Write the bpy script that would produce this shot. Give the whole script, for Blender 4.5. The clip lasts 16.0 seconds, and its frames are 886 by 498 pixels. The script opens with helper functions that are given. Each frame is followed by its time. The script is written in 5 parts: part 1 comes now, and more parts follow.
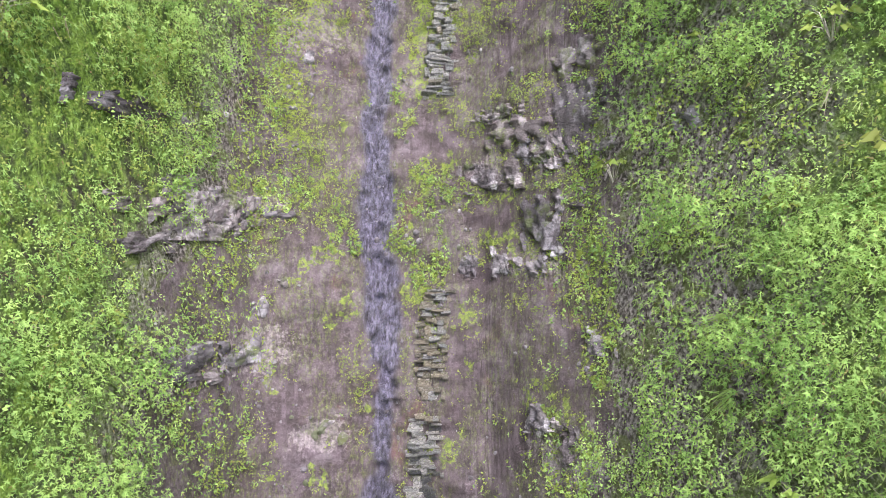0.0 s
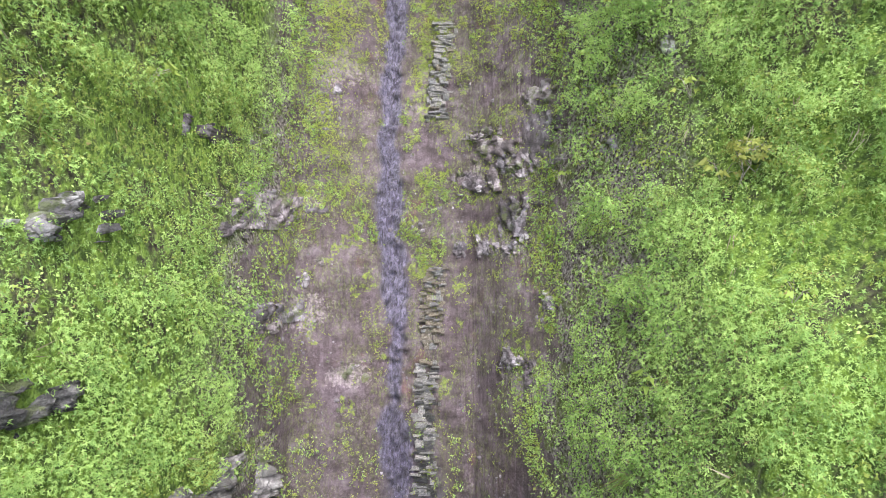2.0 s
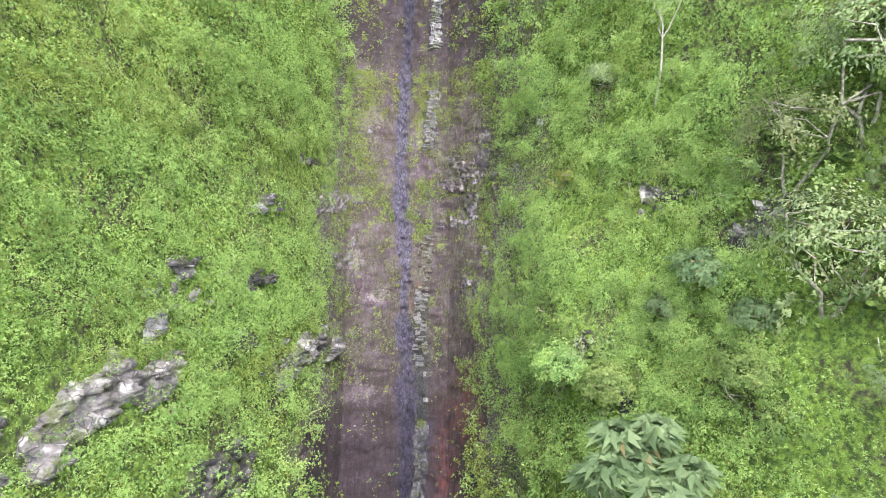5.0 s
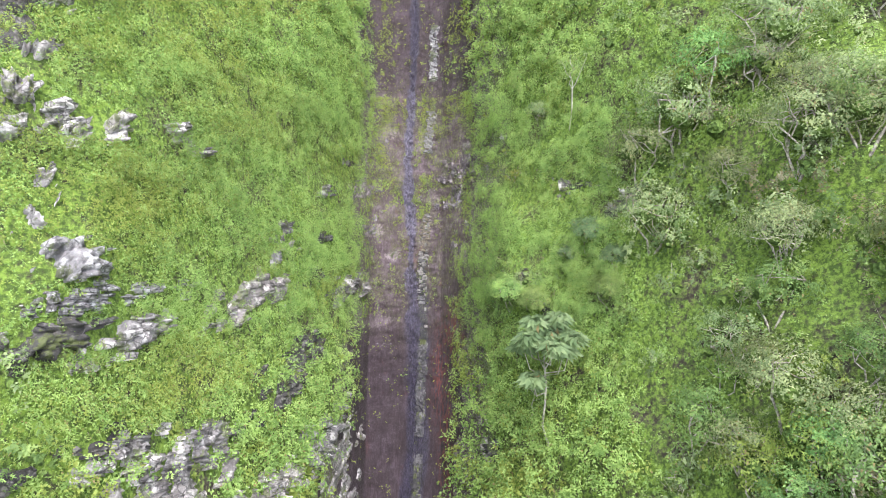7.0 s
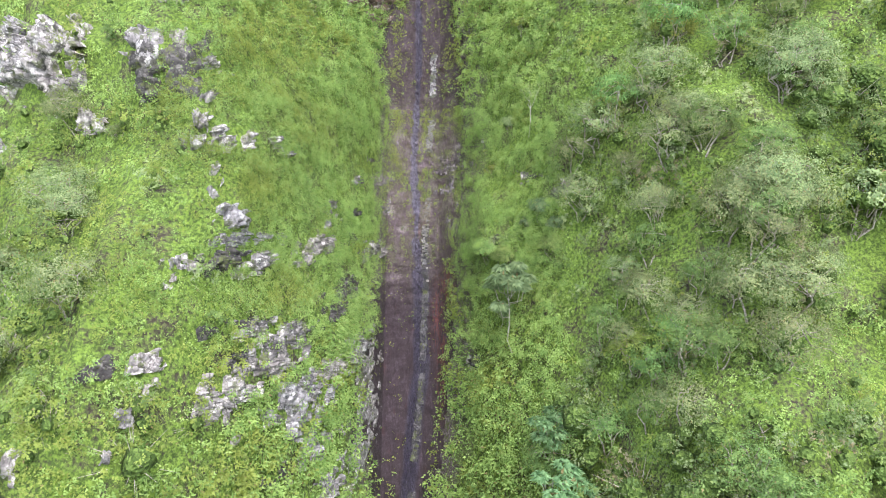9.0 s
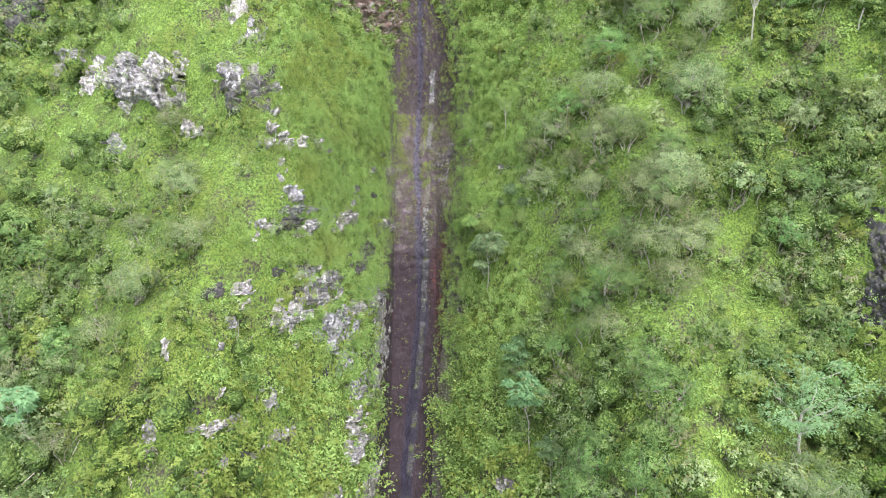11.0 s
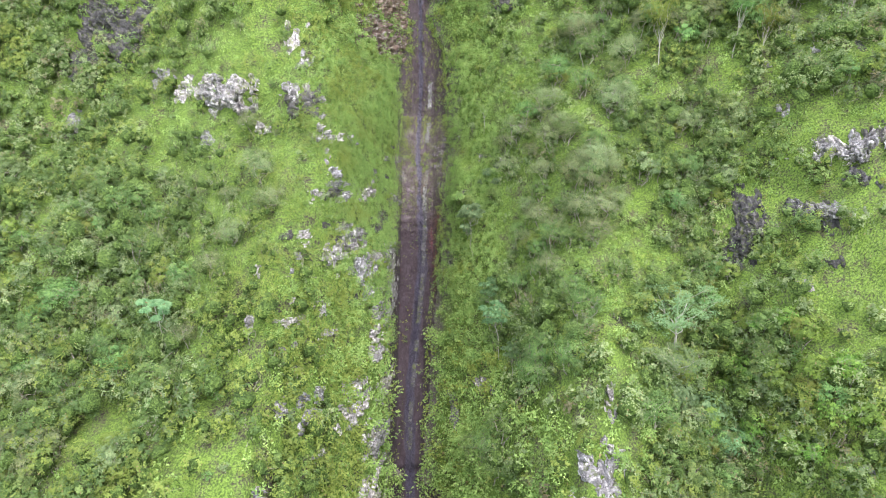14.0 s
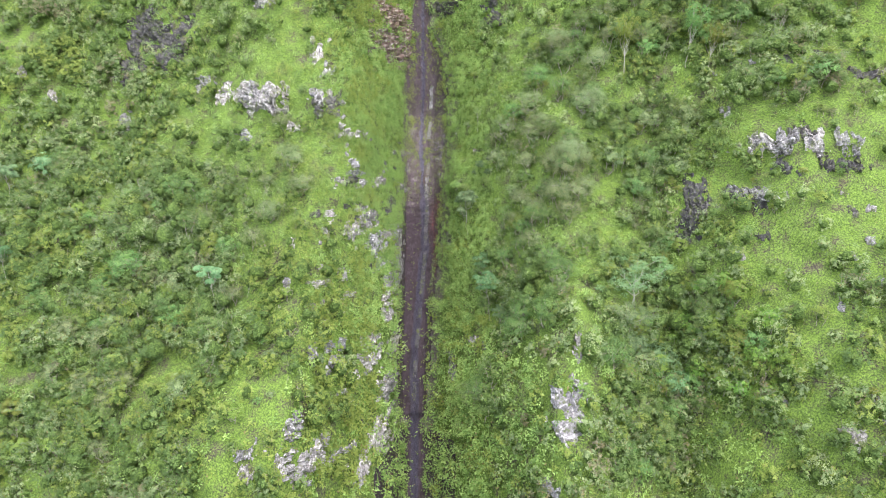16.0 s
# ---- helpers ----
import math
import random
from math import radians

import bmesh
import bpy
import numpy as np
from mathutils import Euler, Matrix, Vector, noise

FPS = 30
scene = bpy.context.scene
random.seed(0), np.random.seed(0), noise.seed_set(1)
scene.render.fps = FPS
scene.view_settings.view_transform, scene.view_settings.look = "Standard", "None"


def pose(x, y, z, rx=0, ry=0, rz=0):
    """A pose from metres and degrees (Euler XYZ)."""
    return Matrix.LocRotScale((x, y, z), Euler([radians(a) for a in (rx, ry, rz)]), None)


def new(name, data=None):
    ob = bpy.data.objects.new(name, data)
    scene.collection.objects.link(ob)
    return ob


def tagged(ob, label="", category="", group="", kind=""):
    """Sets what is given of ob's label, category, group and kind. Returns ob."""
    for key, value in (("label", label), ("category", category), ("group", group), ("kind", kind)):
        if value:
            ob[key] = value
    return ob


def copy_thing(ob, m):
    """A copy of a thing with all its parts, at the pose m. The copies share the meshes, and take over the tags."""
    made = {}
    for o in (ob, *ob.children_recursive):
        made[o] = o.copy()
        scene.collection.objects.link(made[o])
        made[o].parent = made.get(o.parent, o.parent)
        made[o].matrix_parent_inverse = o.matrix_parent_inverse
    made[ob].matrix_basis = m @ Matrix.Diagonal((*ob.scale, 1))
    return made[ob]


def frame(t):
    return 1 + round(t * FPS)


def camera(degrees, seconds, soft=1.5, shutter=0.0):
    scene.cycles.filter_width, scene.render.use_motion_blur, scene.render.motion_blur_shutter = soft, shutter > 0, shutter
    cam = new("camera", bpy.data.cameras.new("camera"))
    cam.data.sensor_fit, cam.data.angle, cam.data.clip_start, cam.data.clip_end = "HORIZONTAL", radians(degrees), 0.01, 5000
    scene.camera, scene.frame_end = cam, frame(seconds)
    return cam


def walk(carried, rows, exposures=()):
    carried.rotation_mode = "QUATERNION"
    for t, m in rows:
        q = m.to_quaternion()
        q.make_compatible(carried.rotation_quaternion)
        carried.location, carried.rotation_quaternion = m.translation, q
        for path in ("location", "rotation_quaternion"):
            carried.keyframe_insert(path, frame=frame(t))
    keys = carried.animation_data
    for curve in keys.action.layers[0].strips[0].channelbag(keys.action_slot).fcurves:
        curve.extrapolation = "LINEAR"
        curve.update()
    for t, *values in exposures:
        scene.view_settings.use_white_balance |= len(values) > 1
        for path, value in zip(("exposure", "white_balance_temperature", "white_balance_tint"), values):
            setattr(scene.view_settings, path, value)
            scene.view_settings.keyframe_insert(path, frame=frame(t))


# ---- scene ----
cam = camera(63.3, 16.0, soft=0.5, shutter=0.12)
METRES, EYE, TILT, LEAN, TURN = 104.0, 100.0, -18.0, 0.0, 0.0
ROWS = [
    (0.0, 0.0, 0.0, 0.0, -0.0, 0.0, -0.0),
    (0.5, -0.0001, -0.0063, -0.0003, -0.02, -0.01, -0.02),
    (1.0, -0.0, -0.0157, -0.001, -0.04, -0.02, -0.04),
    (1.5, 0.0002, -0.028, -0.0017, -0.06, -0.08, -0.06),
    (2.0, 0.0004, -0.0429, -0.0025, -0.06, -0.16, -0.07),
    (2.5, 0.0009, -0.0598, -0.0037, -0.01, -0.26, -0.07),
    (3.0, 0.0017, -0.0784, -0.0048, 0.01, -0.34, -0.07),
    (3.5, 0.003, -0.0983, -0.0059, 0.05, -0.38, -0.11),
    (4.0, 0.004, -0.1209, -0.0072, 0.04, -0.44, -0.16),
    (6.5, 0.0078, -0.2727, -0.0162, 0.01, -1.09, -0.23),
    (7.0, 0.0084, -0.3081, -0.0193, -0.02, -1.25, -0.25),
    (7.5, 0.0089, -0.3443, -0.0227, -0.04, -1.37, -0.27),
    (8.0, 0.0093, -0.3813, -0.0257, -0.04, -1.53, -0.29),
    (8.5, 0.0097, -0.4189, -0.0283, -0.06, -1.64, -0.27),
    (9.0, 0.0099, -0.4569, -0.0311, -0.1, -1.77, -0.29),
    (11.5, 0.0144, -0.6512, -0.0476, -0.08, -2.35, -0.37),
    (12.0, 0.015, -0.6898, -0.051, -0.12, -2.42, -0.38),
    (12.5, 0.0157, -0.7281, -0.0551, -0.15, -2.47, -0.39),
    (13.0, 0.0163, -0.7663, -0.0597, -0.2, -2.53, -0.4),
    (13.5, 0.0167, -0.8044, -0.0644, -0.23, -2.58, -0.41),
    (14.0, 0.0168, -0.8426, -0.0689, -0.26, -2.63, -0.42),
    (14.5, 0.0167, -0.881, -0.0732, -0.28, -2.68, -0.43),
    (15.0, 0.0162, -0.9192, -0.0774, -0.33, -2.73, -0.43),
    (15.5, 0.0155, -0.9575, -0.0816, -0.36, -2.8, -0.42),
    (16.0, 0.0146, -0.9958, -0.0859, -0.38, -2.85, -0.44),
]
BASE = pose(0, 0, EYE, TILT, LEAN, TURN)
walk(cam, [(t, BASE @ pose(METRES * x, METRES * y, METRES * z, 90 + pitch, roll, yaw)) for t, x, y, z, yaw, pitch, roll in ROWS],
     exposures=[(0.0, 1.41), (4.0, 1.33), (7.0, 1.15), (9.0, 0.94), (12.5, 0.84), (16.0, 0.8)])

# ---- light: a bright overcast sky and a very soft sun ----
SUN_HEIGHT, SUN_TURN = 62.0, 156.0
world = bpy.data.worlds.new("overcast_sky")
scene.world = world
world.use_nodes = True
wn, wl = world.node_tree.nodes, world.node_tree.links
sky = wn.new("ShaderNodeTexSky")
sky.sky_type, sky.sun_disc = "NISHITA", False
sky.sun_elevation, sky.sun_rotation = radians(SUN_HEIGHT), radians(SUN_TURN)
sky.air_density, sky.dust_density, sky.ozone_density = 1.0, 4.0, 1.0
greyer = wn.new("ShaderNodeMixRGB")
greyer.inputs[0].default_value = 0.55
greyer.inputs[2].default_value = (6.0, 6.3, 6.8, 1)
wl.new(sky.outputs[0], greyer.inputs[1])
wl.new(greyer.outputs[0], wn["Background"].inputs[0])
wn["Background"].inputs[1].default_value = 0.36
sun_data = bpy.data.lights.new("sun", "SUN")
sun_data.energy, sun_data.angle, sun_data.color = 2.3, radians(35), (1.0, 0.97, 0.92)
sun = new("sun", sun_data)
a, e = radians(SUN_TURN), radians(SUN_HEIGHT)
toward = Vector((math.sin(a) * math.cos(e), math.cos(a) * math.cos(e), math.sin(e)))
sun.matrix_world = Matrix.Translation((0, -60, EYE + 120)) @ toward.to_track_quat("Z", "Y").to_matrix().to_4x4()


# ---- materials ----
class Nodes:
    """A small helper to wire up a node material."""

    def __init__(self, name):
        self.mat = bpy.data.materials.new(name)
        self.mat.use_nodes = True
        self.n, self.l = self.mat.node_tree.nodes, self.mat.node_tree.links
        self.bsdf = self.n["Principled BSDF"]
        self.out = self.n["Material Output"]
        self.coord = self.n.new("ShaderNodeTexCoord").outputs["Object"]

    def put(self, socket, value):
        if hasattr(value, "is_linked"):
            self.l.new(value, socket)
        else:
            socket.default_value = value

    def noise(self, scale, detail=4.0, stretch=None, rough=0.55, vector=None):
        tex = self.n.new("ShaderNodeTexNoise")
        tex.inputs["Scale"].default_value, tex.inputs["Detail"].default_value = scale, detail
        tex.inputs["Roughness"].default_value = rough
        src = vector or self.coord
        if stretch:
            m = self.n.new("ShaderNodeMapping")
            m.inputs["Scale"].default_value = stretch
            m.inputs["Rotation"].default_value = (radians(16.7 - TILT), 0, 0)
            self.l.new(src, m.inputs[0])
            src = m.outputs[0]
        self.l.new(src, tex.inputs["Vector"])
        return tex.outputs["Fac"]

    def ramp(self, fac, *stops):
        r = self.n.new("ShaderNodeValToRGB")
        while len(r.color_ramp.elements) < len(stops):
            r.color_ramp.elements.new(0.5)
        for el, (p, c) in zip(r.color_ramp.elements, stops):
            el.position = p
            el.color = (*c, 1) if len(c) == 3 else c
        self.l.new(fac, r.inputs[0])
        return r.outputs[0]

    def step(self, fac, lo, hi):
        m = self.n.new("ShaderNodeMapRange")
        m.interpolation_type = "SMOOTHSTEP"
        m.inputs[1].default_value, m.inputs[2].default_value = lo, hi
        self.l.new(fac, m.inputs[0])
        return m.outputs[0]

    def mix(self, fac, a, b, kind="MIX"):
        m = self.n.new("ShaderNodeMixRGB")
        m.blend_type = kind
        for s, v in zip(m.inputs, (fac, a, b)):
            self.put(s, (*v, 1) if isinstance(v, tuple) and len(v) == 3 else v)
        return m.outputs[0]

    def maths(self, op, a, b=0.0):
        m = self.n.new("ShaderNodeMath")
        m.operation = op
        self.put(m.inputs[0], a)
        self.put(m.inputs[1], b)
        return m.outputs[0]

    def attr(self, name):
        a = self.n.new("ShaderNodeAttribute")
        a.attribute_name = name
        return a.outputs["Fac"]

    def bump(self, height, strength=0.5, distance=0.05):
        b = self.n.new("ShaderNodeBump")
        b.inputs["Strength"].default_value, b.inputs["Distance"].default_value = strength, distance
        self.l.new(height, b.inputs["Height"])
        self.l.new(b.outputs[0], self.bsdf.inputs["Normal"])

    def set(self, colour, roughness, spec=0.5):
        self.put(self.bsdf.inputs["Base Color"], (*colour, 1) if isinstance(colour, tuple) else colour)
        self.put(self.bsdf.inputs["Roughness"], roughness)
        self.bsdf.inputs["Specular IOR Level"].default_value = spec
        return self.mat


def leaf_material(name, dark, mid, bright, dry=(0.23, 0.19, 0.09), dryness=0.02, patch=0.14, glow=0.45):
    """Foliage: each leaf its own tone, drifting over metres, a few dry ones, some light let through."""
    k = Nodes(name)
    island = k.n.new("ShaderNodeNewGeometry").outputs["Random Per Island"]
    clump = k.noise(1.9, 4, rough=0.62)
    drift = k.noise(patch, 3)
    blend = k.maths("ADD", k.maths("ADD", 0.05, k.maths("MULTIPLY", island, 0.22)), k.maths("ADD", k.maths("MULTIPLY", k.step(clump, 0.4, 0.6), 0.46), k.maths("MULTIPLY", k.step(drift, 0.35, 0.65), 0.24)))
    blend = k.maths("ADD", blend, k.attr("tone"))
    dark, bright = (tuple(0.75 * a + 0.25 * b for a, b in zip(end, mid)) for end in (dark, bright))
    tone = k.ramp(blend, (0.08, dark), (0.5, mid), (0.95, bright))
    own = k.n.new("ShaderNodeObjectInfo").outputs["Random"]
    hue = k.n.new("ShaderNodeHueSaturation")
    k.l.new(k.maths("ADD", k.maths("MULTIPLY", own, 0.05), 0.466), hue.inputs["Hue"])
    k.l.new(k.maths("ADD", k.maths("MULTIPLY", own, 0.5), 0.75), hue.inputs["Value"])
    hue.inputs["Saturation"].default_value = 0.88
    k.l.new(tone, hue.inputs["Color"])
    shuffled = k.maths("FRACT", k.maths("MULTIPLY", island, 37.7))
    tone = k.mix(k.maths("LESS_THAN", shuffled, dryness), hue.outputs[0], dry)
    k.set(tone, 0.55, 0.25)
    t = k.n.new("ShaderNodeBsdfTranslucent")
    k.put(t.inputs[0], tone)
    mx = k.n.new("ShaderNodeMixShader")
    mx.inputs[0].default_value = glow
    k.l.new(k.bsdf.outputs[0], mx.inputs[1])
    k.l.new(t.outputs[0], mx.inputs[2])
    k.l.new(mx.outputs[0], k.out.inputs[0])
    return k.mat


def crown_shade_material():
    """Filler inside a crown: leaf-sized cells, coloured dark for the shade there."""
    k = Nodes("crown_shade")
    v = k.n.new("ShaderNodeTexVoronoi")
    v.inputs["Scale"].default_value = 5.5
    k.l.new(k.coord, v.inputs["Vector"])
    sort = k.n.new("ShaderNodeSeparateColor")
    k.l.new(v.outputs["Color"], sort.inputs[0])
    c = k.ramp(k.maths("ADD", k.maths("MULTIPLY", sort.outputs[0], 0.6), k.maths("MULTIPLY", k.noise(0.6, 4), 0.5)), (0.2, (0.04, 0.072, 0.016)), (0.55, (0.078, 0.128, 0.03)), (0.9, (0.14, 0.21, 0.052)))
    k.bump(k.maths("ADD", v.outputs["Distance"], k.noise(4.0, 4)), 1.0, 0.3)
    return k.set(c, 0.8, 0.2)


def rock_material(name, dark, mid, pale, lichen, wet=0.0, crack=0.85):
    k = Nodes(name)
    big, fine = k.noise(0.9, 6), k.noise(7.0, 8, rough=0.65)
    own = k.n.new("ShaderNodeObjectInfo").outputs["Random"]
    c = k.ramp(k.maths("ADD", k.maths("MULTIPLY", big, 0.55), k.maths("MULTIPLY", fine, 0.45)), (0.32, dark), (0.5, mid), (0.66, pale))
    c = k.mix(k.step(k.noise(2.3, 5), 0.52, 0.62), c, lichen)
    v = k.n.new("ShaderNodeTexVoronoi")
    v.feature = "DISTANCE_TO_EDGE"
    v.inputs["Scale"].default_value = 3.6
    bend = k.n.new("ShaderNodeTexNoise")
    bend.inputs["Scale"].default_value, bend.inputs["Detail"].default_value = 4.0, 6
    k.l.new(k.coord, bend.inputs["Vector"])
    k.l.new(k.mix(0.12, k.coord, bend.outputs["Color"], "LINEAR_LIGHT"), v.inputs["Vector"])
    c = k.mix(k.maths("MULTIPLY", k.step(v.outputs["Distance"], 0.1, 0.015), k.maths("MULTIPLY", k.step(k.noise(1.3, 4), 0.38, 0.56), crack)), c, dark)
    c = k.mix(k.maths("MULTIPLY", k.step(k.noise(1.7, 7, stretch=(1.3, 0.7, 0.6), rough=0.7), 0.52, 0.6), 0.5), c, k.mix(0.5, dark, mid))
    c = k.mix(k.maths("MULTIPLY", k.step(k.noise(1.6, 6, rough=0.65), 0.54, 0.6), 0.7), c, (0.09, 0.115, 0.03))
    streak = k.noise(3.0, 5, stretch=(1.6, 0.25, 0.18))
    c = k.mix(k.maths("MULTIPLY", k.step(streak, 0.52, 0.68), 0.55), c, dark)
    tint = k.mix(own, (0.72, 0.72, 0.74), (1.15, 1.1, 1.05))
    c = k.mix(1.0, c, tint, "MULTIPLY")
    k.bump(k.maths("ADD", fine, k.noise(30, 4)), 1.0, 0.06)
    return k.set(c, 0.85 - wet, 0.4)


def bark_material(name, dark, pale):
    k = Nodes(name)
    f = k.noise(9.0, 6, rough=0.6)
    c = k.mix(k.step(f, 0.4, 0.62), dark, pale)
    c = k.mix(k.step(k.noise(2.0, 4), 0.55, 0.7), c, (0.12, 0.14, 0.07))
    k.bump(f, 0.5, 0.02)
    return k.set(c, 0.85, 0.3)


def soil_material():
    """Hillside earth under the plants: brown soil, dead grass, moss and low green."""
    k = Nodes("hillside_soil")
    n1, n2 = k.noise(0.5, 6), k.noise(5.0, 7)
    c = k.mix(k.step(n2, 0.35, 0.65), (0.05, 0.042, 0.036), (0.14, 0.115, 0.09))
    g = k.mix(k.step(k.noise(5.5, 8, rough=0.72), 0.4, 0.6), (0.055, 0.105, 0.018), (0.2, 0.315, 0.05))
    c = k.mix(k.maths("MULTIPLY", k.step(k.maths("ADD", k.maths("MULTIPLY", n1, 0.5), k.maths("MULTIPLY", n2, 0.5)), 0.36, 0.52), 0.85), c, g)
    grain = k.noise(14.0, 7, rough=0.7)
    stone = k.mix(k.step(grain, 0.4, 0.62), (0.055, 0.044, 0.045), (0.25, 0.22, 0.225))
    stone = k.mix(k.maths("MULTIPLY", k.step(k.noise(3.0, 5), 0.5, 0.6), 0.6), stone, (0.1, 0.13, 0.03))
    c = k.mix(k.attr("bank"), c, stone)
    k.bump(k.maths("ADD", k.maths("ADD", n2, k.noise(25, 4)), k.maths("MULTIPLY", k.noise(1.8, 5), 3.0)), 1.0, 0.12)
    return k.set(c, 0.95, 0.2)


def chute_material():
    """Bare streambed rock: purple-brown basalt, wet where the water runs, moss in patches."""
    k = Nodes("wet_basalt")
    grain = k.noise(16.0, 8, rough=0.7)
    ribs = k.noise(4.0, 7, stretch=(1.5, 0.55, 0.5), rough=0.65)
    big = k.noise(0.9, 5)
    c = k.mix(k.step(big, 0.36, 0.64), (0.078, 0.06, 0.068), (0.138, 0.115, 0.135))
    c = k.mix(k.maths("MULTIPLY", k.step(ribs, 0.48, 0.74), 0.4), c, (0.24, 0.212, 0.25))
    c = k.mix(k.maths("MULTIPLY", k.step(ribs, 0.46, 0.3), 0.65), c, (0.055, 0.042, 0.044))
    c = k.mix(k.maths("MULTIPLY", k.step(grain, 0.51, 0.58), k.maths("ADD", 0.1, k.maths("MULTIPLY", k.step(k.noise(1.3, 5), 0.45, 0.65), 0.4))), c, (0.27, 0.245, 0.28))
    c = k.mix(k.maths("MULTIPLY", k.step(k.noise(38.0, 4, rough=0.7), 0.6, 0.66), 0.25), c, (0.55, 0.52, 0.56))
    c = k.mix(k.maths("MULTIPLY", k.step(grain, 0.46, 0.36), 0.5), c, (0.055, 0.043, 0.05))
    breaks = k.noise(6.0, 10, stretch=(1.0, 0.8, 0.8), rough=0.8)
    c = k.mix(1.0, c, k.ramp(breaks, (0.38, (0.58, 0.54, 0.56)), (0.5, (0.97, 0.95, 0.97)), (0.62, (1.25, 1.24, 1.28))), "MULTIPLY")
    c = k.mix(k.maths("MULTIPLY", k.step(k.noise(1.6, 4, stretch=(1, 0.6, 0.6)), 0.62, 0.72), 0.45), c, (0.17, 0.075, 0.07))
    pale = k.step(k.maths("ADD", k.attr("pale"), k.maths("MULTIPLY", k.maths("SUBTRACT", k.noise(6.0, 7, rough=0.7), 0.5), 2.6)), 0.55, 0.68)
    c = k.mix(k.maths("MULTIPLY", pale, 0.48), c, k.mix(k.step(grain, 0.4, 0.6), (0.22, 0.2, 0.215), (0.52, 0.49, 0.52)))
    shelf = k.noise(1.7, 7, stretch=(0.6, 1.6, 1.8), rough=0.68)
    c = k.mix(k.maths("MULTIPLY", k.step(shelf, 0.55, 0.66), 0.35), c, (0.3, 0.275, 0.315))
    c = k.mix(k.maths("MULTIPLY", k.step(shelf, 0.46, 0.37), 0.55), c, (0.05, 0.038, 0.038))
    runs = k.noise(3.0, 5, stretch=(2.6, 0.5, 0.3))
    c = k.mix(k.maths("MULTIPLY", k.step(runs, 0.5, 0.36), 0.45), c, (0.05, 0.038, 0.04))
    lines = k.noise(9.0, 6, stretch=(2.2, 0.16, 0.12), rough=0.7)
    c = k.mix(k.maths("MULTIPLY", k.attr("streak"), k.step(lines, 0.5, 0.4)), c, (0.055, 0.04, 0.048))
    c = k.mix(k.maths("MULTIPLY", k.attr("streak"), k.maths("MULTIPLY", k.step(lines, 0.56, 0.68), 0.6)), c, (0.23, 0.2, 0.245))
    wet = k.attr("wet")
    wetc = k.ramp(k.noise(11.0, 9, stretch=(1.5, 0.6, 0.55), rough=0.75), (0.4, (0.026, 0.022, 0.03)), (0.48, (0.095, 0.087, 0.125)), (0.66, (0.25, 0.235, 0.31)))
    lumps = k.n.new("ShaderNodeTexVoronoi")
    lumps.inputs["Scale"].default_value = 8.0
    sway = k.n.new("ShaderNodeTexNoise")
    sway.inputs["Scale"].default_value, sway.inputs["Detail"].default_value = 7.0, 6
    k.l.new(k.coord, sway.inputs["Vector"])
    k.l.new(k.mix(0.22, k.coord, sway.outputs["Color"], "LINEAR_LIGHT"), lumps.inputs["Vector"])
    lump = k.n.new("ShaderNodeSeparateColor")
    k.l.new(lumps.outputs["Color"], lump.inputs[0])
    wetc = k.mix(1.0, wetc, k.ramp(lump.outputs[0], (0.1, (0.75, 0.75, 0.77)), (0.5, (1.0, 1.0, 1.03)), (0.9, (1.1, 1.1, 1.14))), "MULTIPLY")
    wetc = k.mix(k.maths("MULTIPLY", k.step(lumps.outputs["Distance"], 0.5, 0.8), 0.5), wetc, (0.02, 0.018, 0.024))
    flow = k.noise(9.0, 9, stretch=(1.8, 0.6, 0.5), rough=0.78)
    wetc = k.mix(k.maths("MULTIPLY", k.step(flow, 0.47, 0.4), 0.65), wetc, (0.03, 0.026, 0.035))
    c = k.mix(wet, c, wetc)
    c = k.mix(k.attr("damp"), c, k.mix(1.0, c, k.mix(wet, (0.42, 0.39, 0.43), (0.34, 0.33, 0.38)), "MULTIPLY"))
    c = k.mix(k.maths("MULTIPLY", k.attr("rust"), k.step(k.noise(5.0, 6, stretch=(2.0, 0.6, 0.35)), 0.42, 0.62)), c, (0.15, 0.05, 0.045))
    c = k.mix(1.0, c, k.mix(wet, (0.87, 0.79, 0.82), (0.98, 0.95, 1.02)), "MULTIPLY")
    film = k.maths("MULTIPLY", k.step(k.noise(15.0, 9, stretch=(1.3, 0.55, 0.45), rough=0.8), 0.47, 0.58), k.step(k.noise(1.0, 5), 0.4, 0.56))
    film = k.maths("MULTIPLY", k.maths("MULTIPLY", film, k.maths("SUBTRACT", 1.0, k.attr("damp"))), k.maths("SUBTRACT", 0.46, k.maths("MULTIPLY", wet, 0.4)))
    c = k.mix(film, c, k.mix(k.step(grain, 0.42, 0.6), (0.1, 0.125, 0.035), (0.2, 0.25, 0.06)))
    moss = k.attr("moss")
    mossy = k.mix(k.step(k.noise(11.0, 6), 0.35, 0.65), (0.1, 0.14, 0.025), (0.26, 0.34, 0.04))
    cover = k.step(k.maths("ADD", k.maths("MULTIPLY", moss, 0.72), k.maths("MULTIPLY", k.maths("SUBTRACT", k.noise(7.0, 8, rough=0.75), 0.5), 3.4)), 0.62, 0.85)
    c = k.mix(k.maths("MULTIPLY", cover, 0.72), c, mossy)
    # joints: the rock breaks into blocks of a hand's breadth to an arm's length
    edges = []
